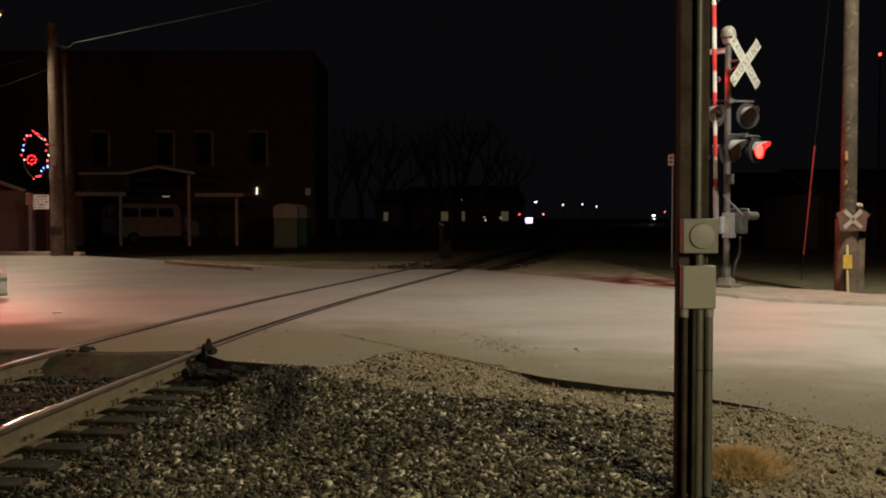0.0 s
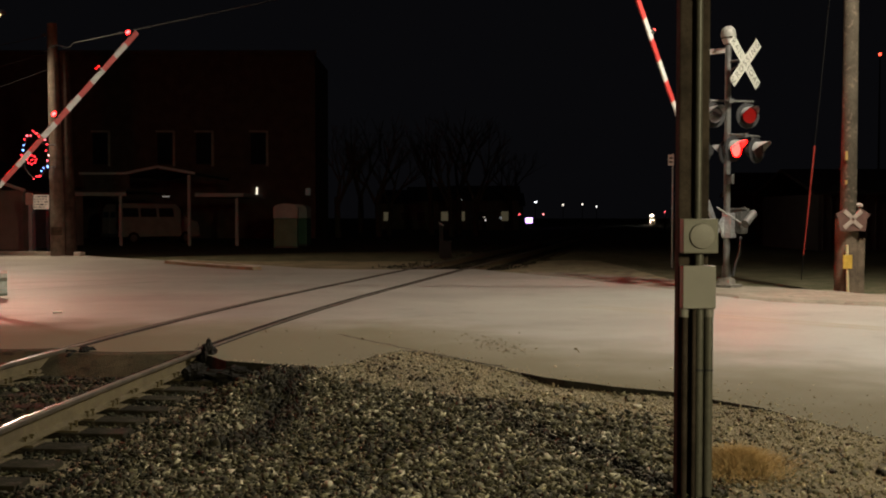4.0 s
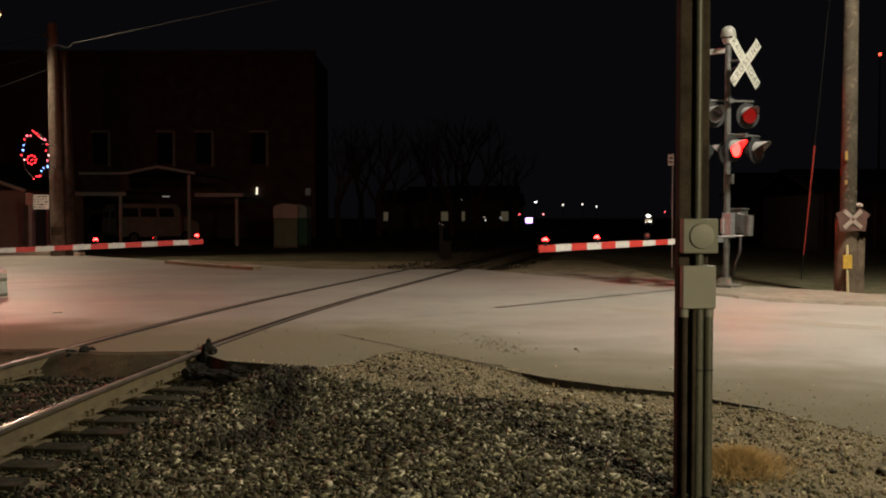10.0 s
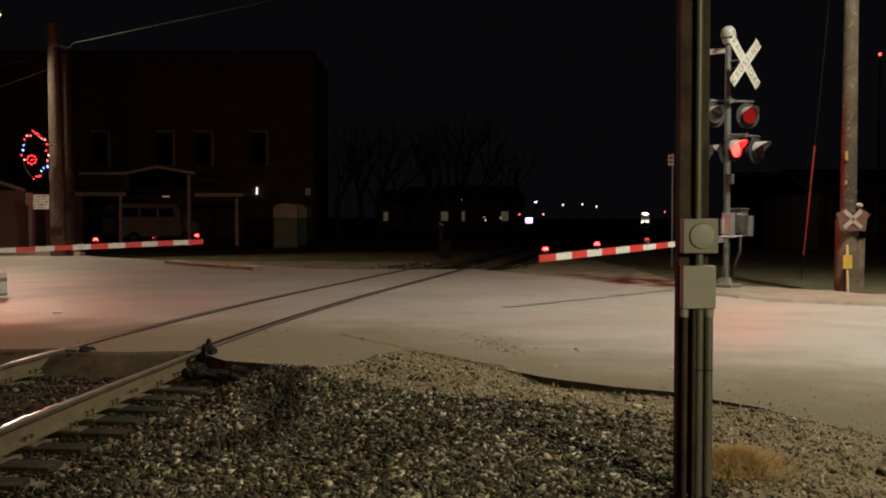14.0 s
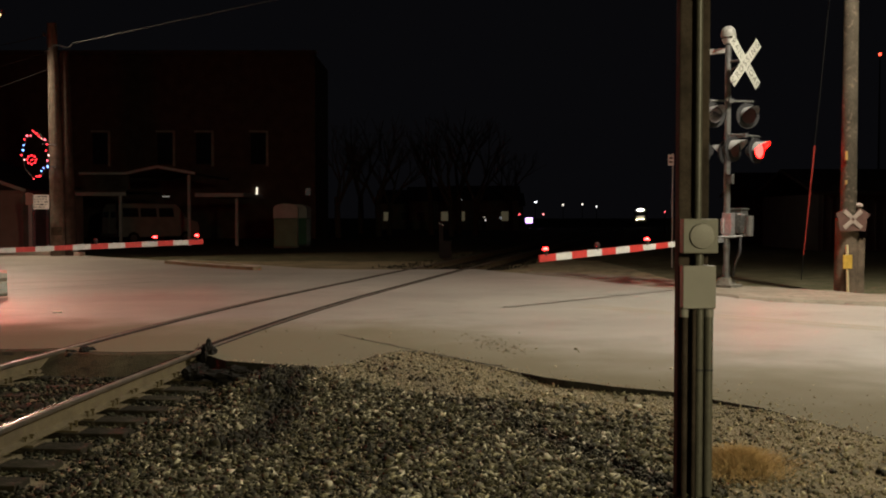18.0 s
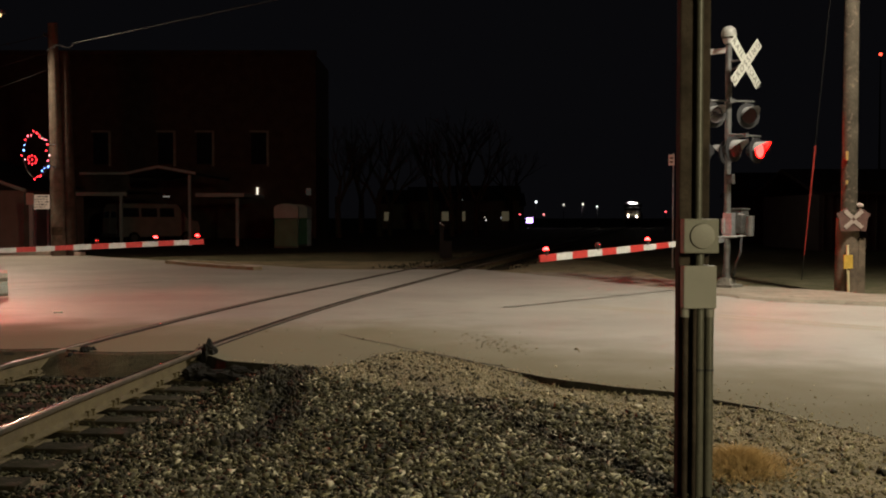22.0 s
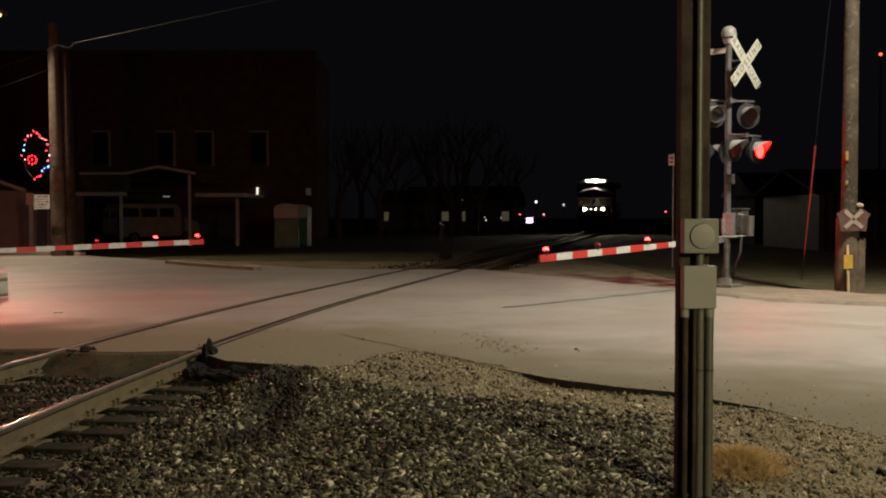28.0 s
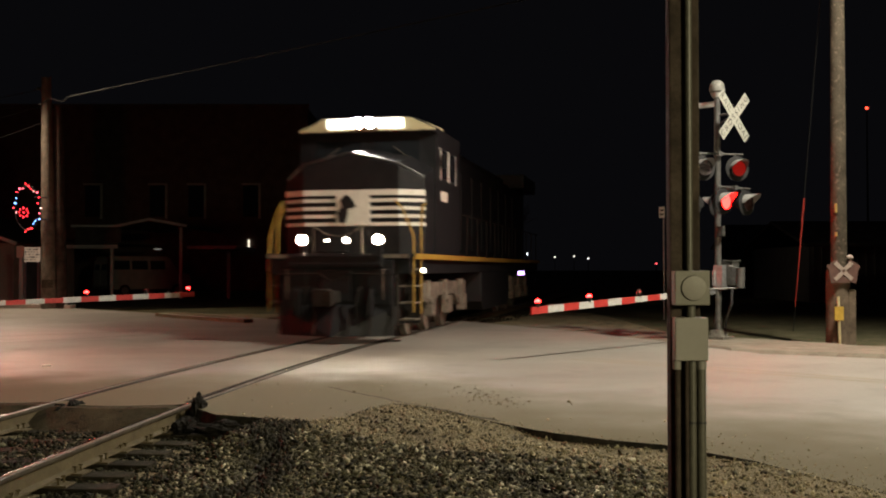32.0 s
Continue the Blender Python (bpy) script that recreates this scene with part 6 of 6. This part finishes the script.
PALE = surface("pale_house_wall", (0.16, 0.15, 0.12), (0.22, 0.205, 0.165), 0.8, 20, 0.9, 0, 0.1)
# window glow that also stands in for house walls lit by porch lamps
WINDOW_GLOW = glow("lit_window_and_wall", (1.0, 0.85, 0.5), 0.045)
for x, w, d, h in ((720, 7, 128, 3.2), (791, 9, 122, 3.4), (858, 8, 118, 3.4), (893, 5, 135, 3.0)):
    hx, z0 = sight_x(x, d), fall(d) - 0.15
    t = thing("house", pose(hx, d, z0), "small pale house beyond the trees at night", "house", "far houses")
    part("wall", Shape().box((0, 3, h / 2), (w, 6, h)), PALE, t, "pale wall")
    part("roof", Shape().prism_x([(-0.4, h), (3, h + 1.8), (6.4, h)], -w / 2 - 0.3, w / 2 + 0.3), ROOF, t, "dark roof")
    for k, wx in enumerate((-0.34, -0.02, 0.3)):
        win = part("window", Shape().box((wx * w, -0.02, 1.6), (0.9, 0.06, 1.1)), WINDOW_GLOW if (k + int(x)) % 2 == 0 else BLACK, t, "small window")
        part("window_frame", Shape().box((wx * w, -0.03, 1.02), (1.1, 0.1, 0.08)).box((wx * w, -0.03, 2.18), (1.1, 0.1, 0.08)), FASCIA, win)


def motions():
    for a, pivot, rows in ARMS:
        walk(a, [(t, pose(*pivot, -ang, 0, 0)) for t, ang in rows])
    for ob, rest, first in TURNED:
        lit = first == 2
        rows, ang = [(0.0, 0 if lit else 180)], 0 if lit else 180
        t, k = FLASH_START, 0
        while t < 31.9:
            for s in range(4):
                rows.append((math.floor(t * 10) / 10 + s / 30, ang + 60 * s))
            ang += 180
            k += 1
            t = FLASH_START + (k // 2) * FLASH_PERIOD + (FLASH_LIT if k % 2 else 0)
        rows.append((32.0, ang))
        walk(ob, [(t, rest @ (pose(0, 0, 0, 0, 0, a) if ob.name.startswith("lens") else pose(0, 0, 0, 0, a, 0))) for t, a in rows])
    start = 21.9 + 17.5 * 32
    rows = []
    for t in [0, 2, 4, 6, 8, 10, 12, 14, 16, 18, 20, 22, 24, 26, 28, 30, 32]:
        d = start - 17.5 * t
        slope = math.degrees(math.atan2(fall(d + 5) - fall(d - 5), 10))
        rows.append((t, pose(track_x(d), d, fall(d), 0, 0, 180 - math.degrees(math.atan(0.2178))) @ pose(0, 0, 0, -slope, 0, 0)))
    walk(loco, rows)
    # the wheels roll while the train is near enough to tell
    for ob, hub in WHEELS:
        walk(ob, [(0, pose(*hub)), (29.0, pose(*hub))] + [(29.0 + k * 0.04, pose(*hub, -75.7 * k, 0, 0)) for k in range(1, 76)])


motions()
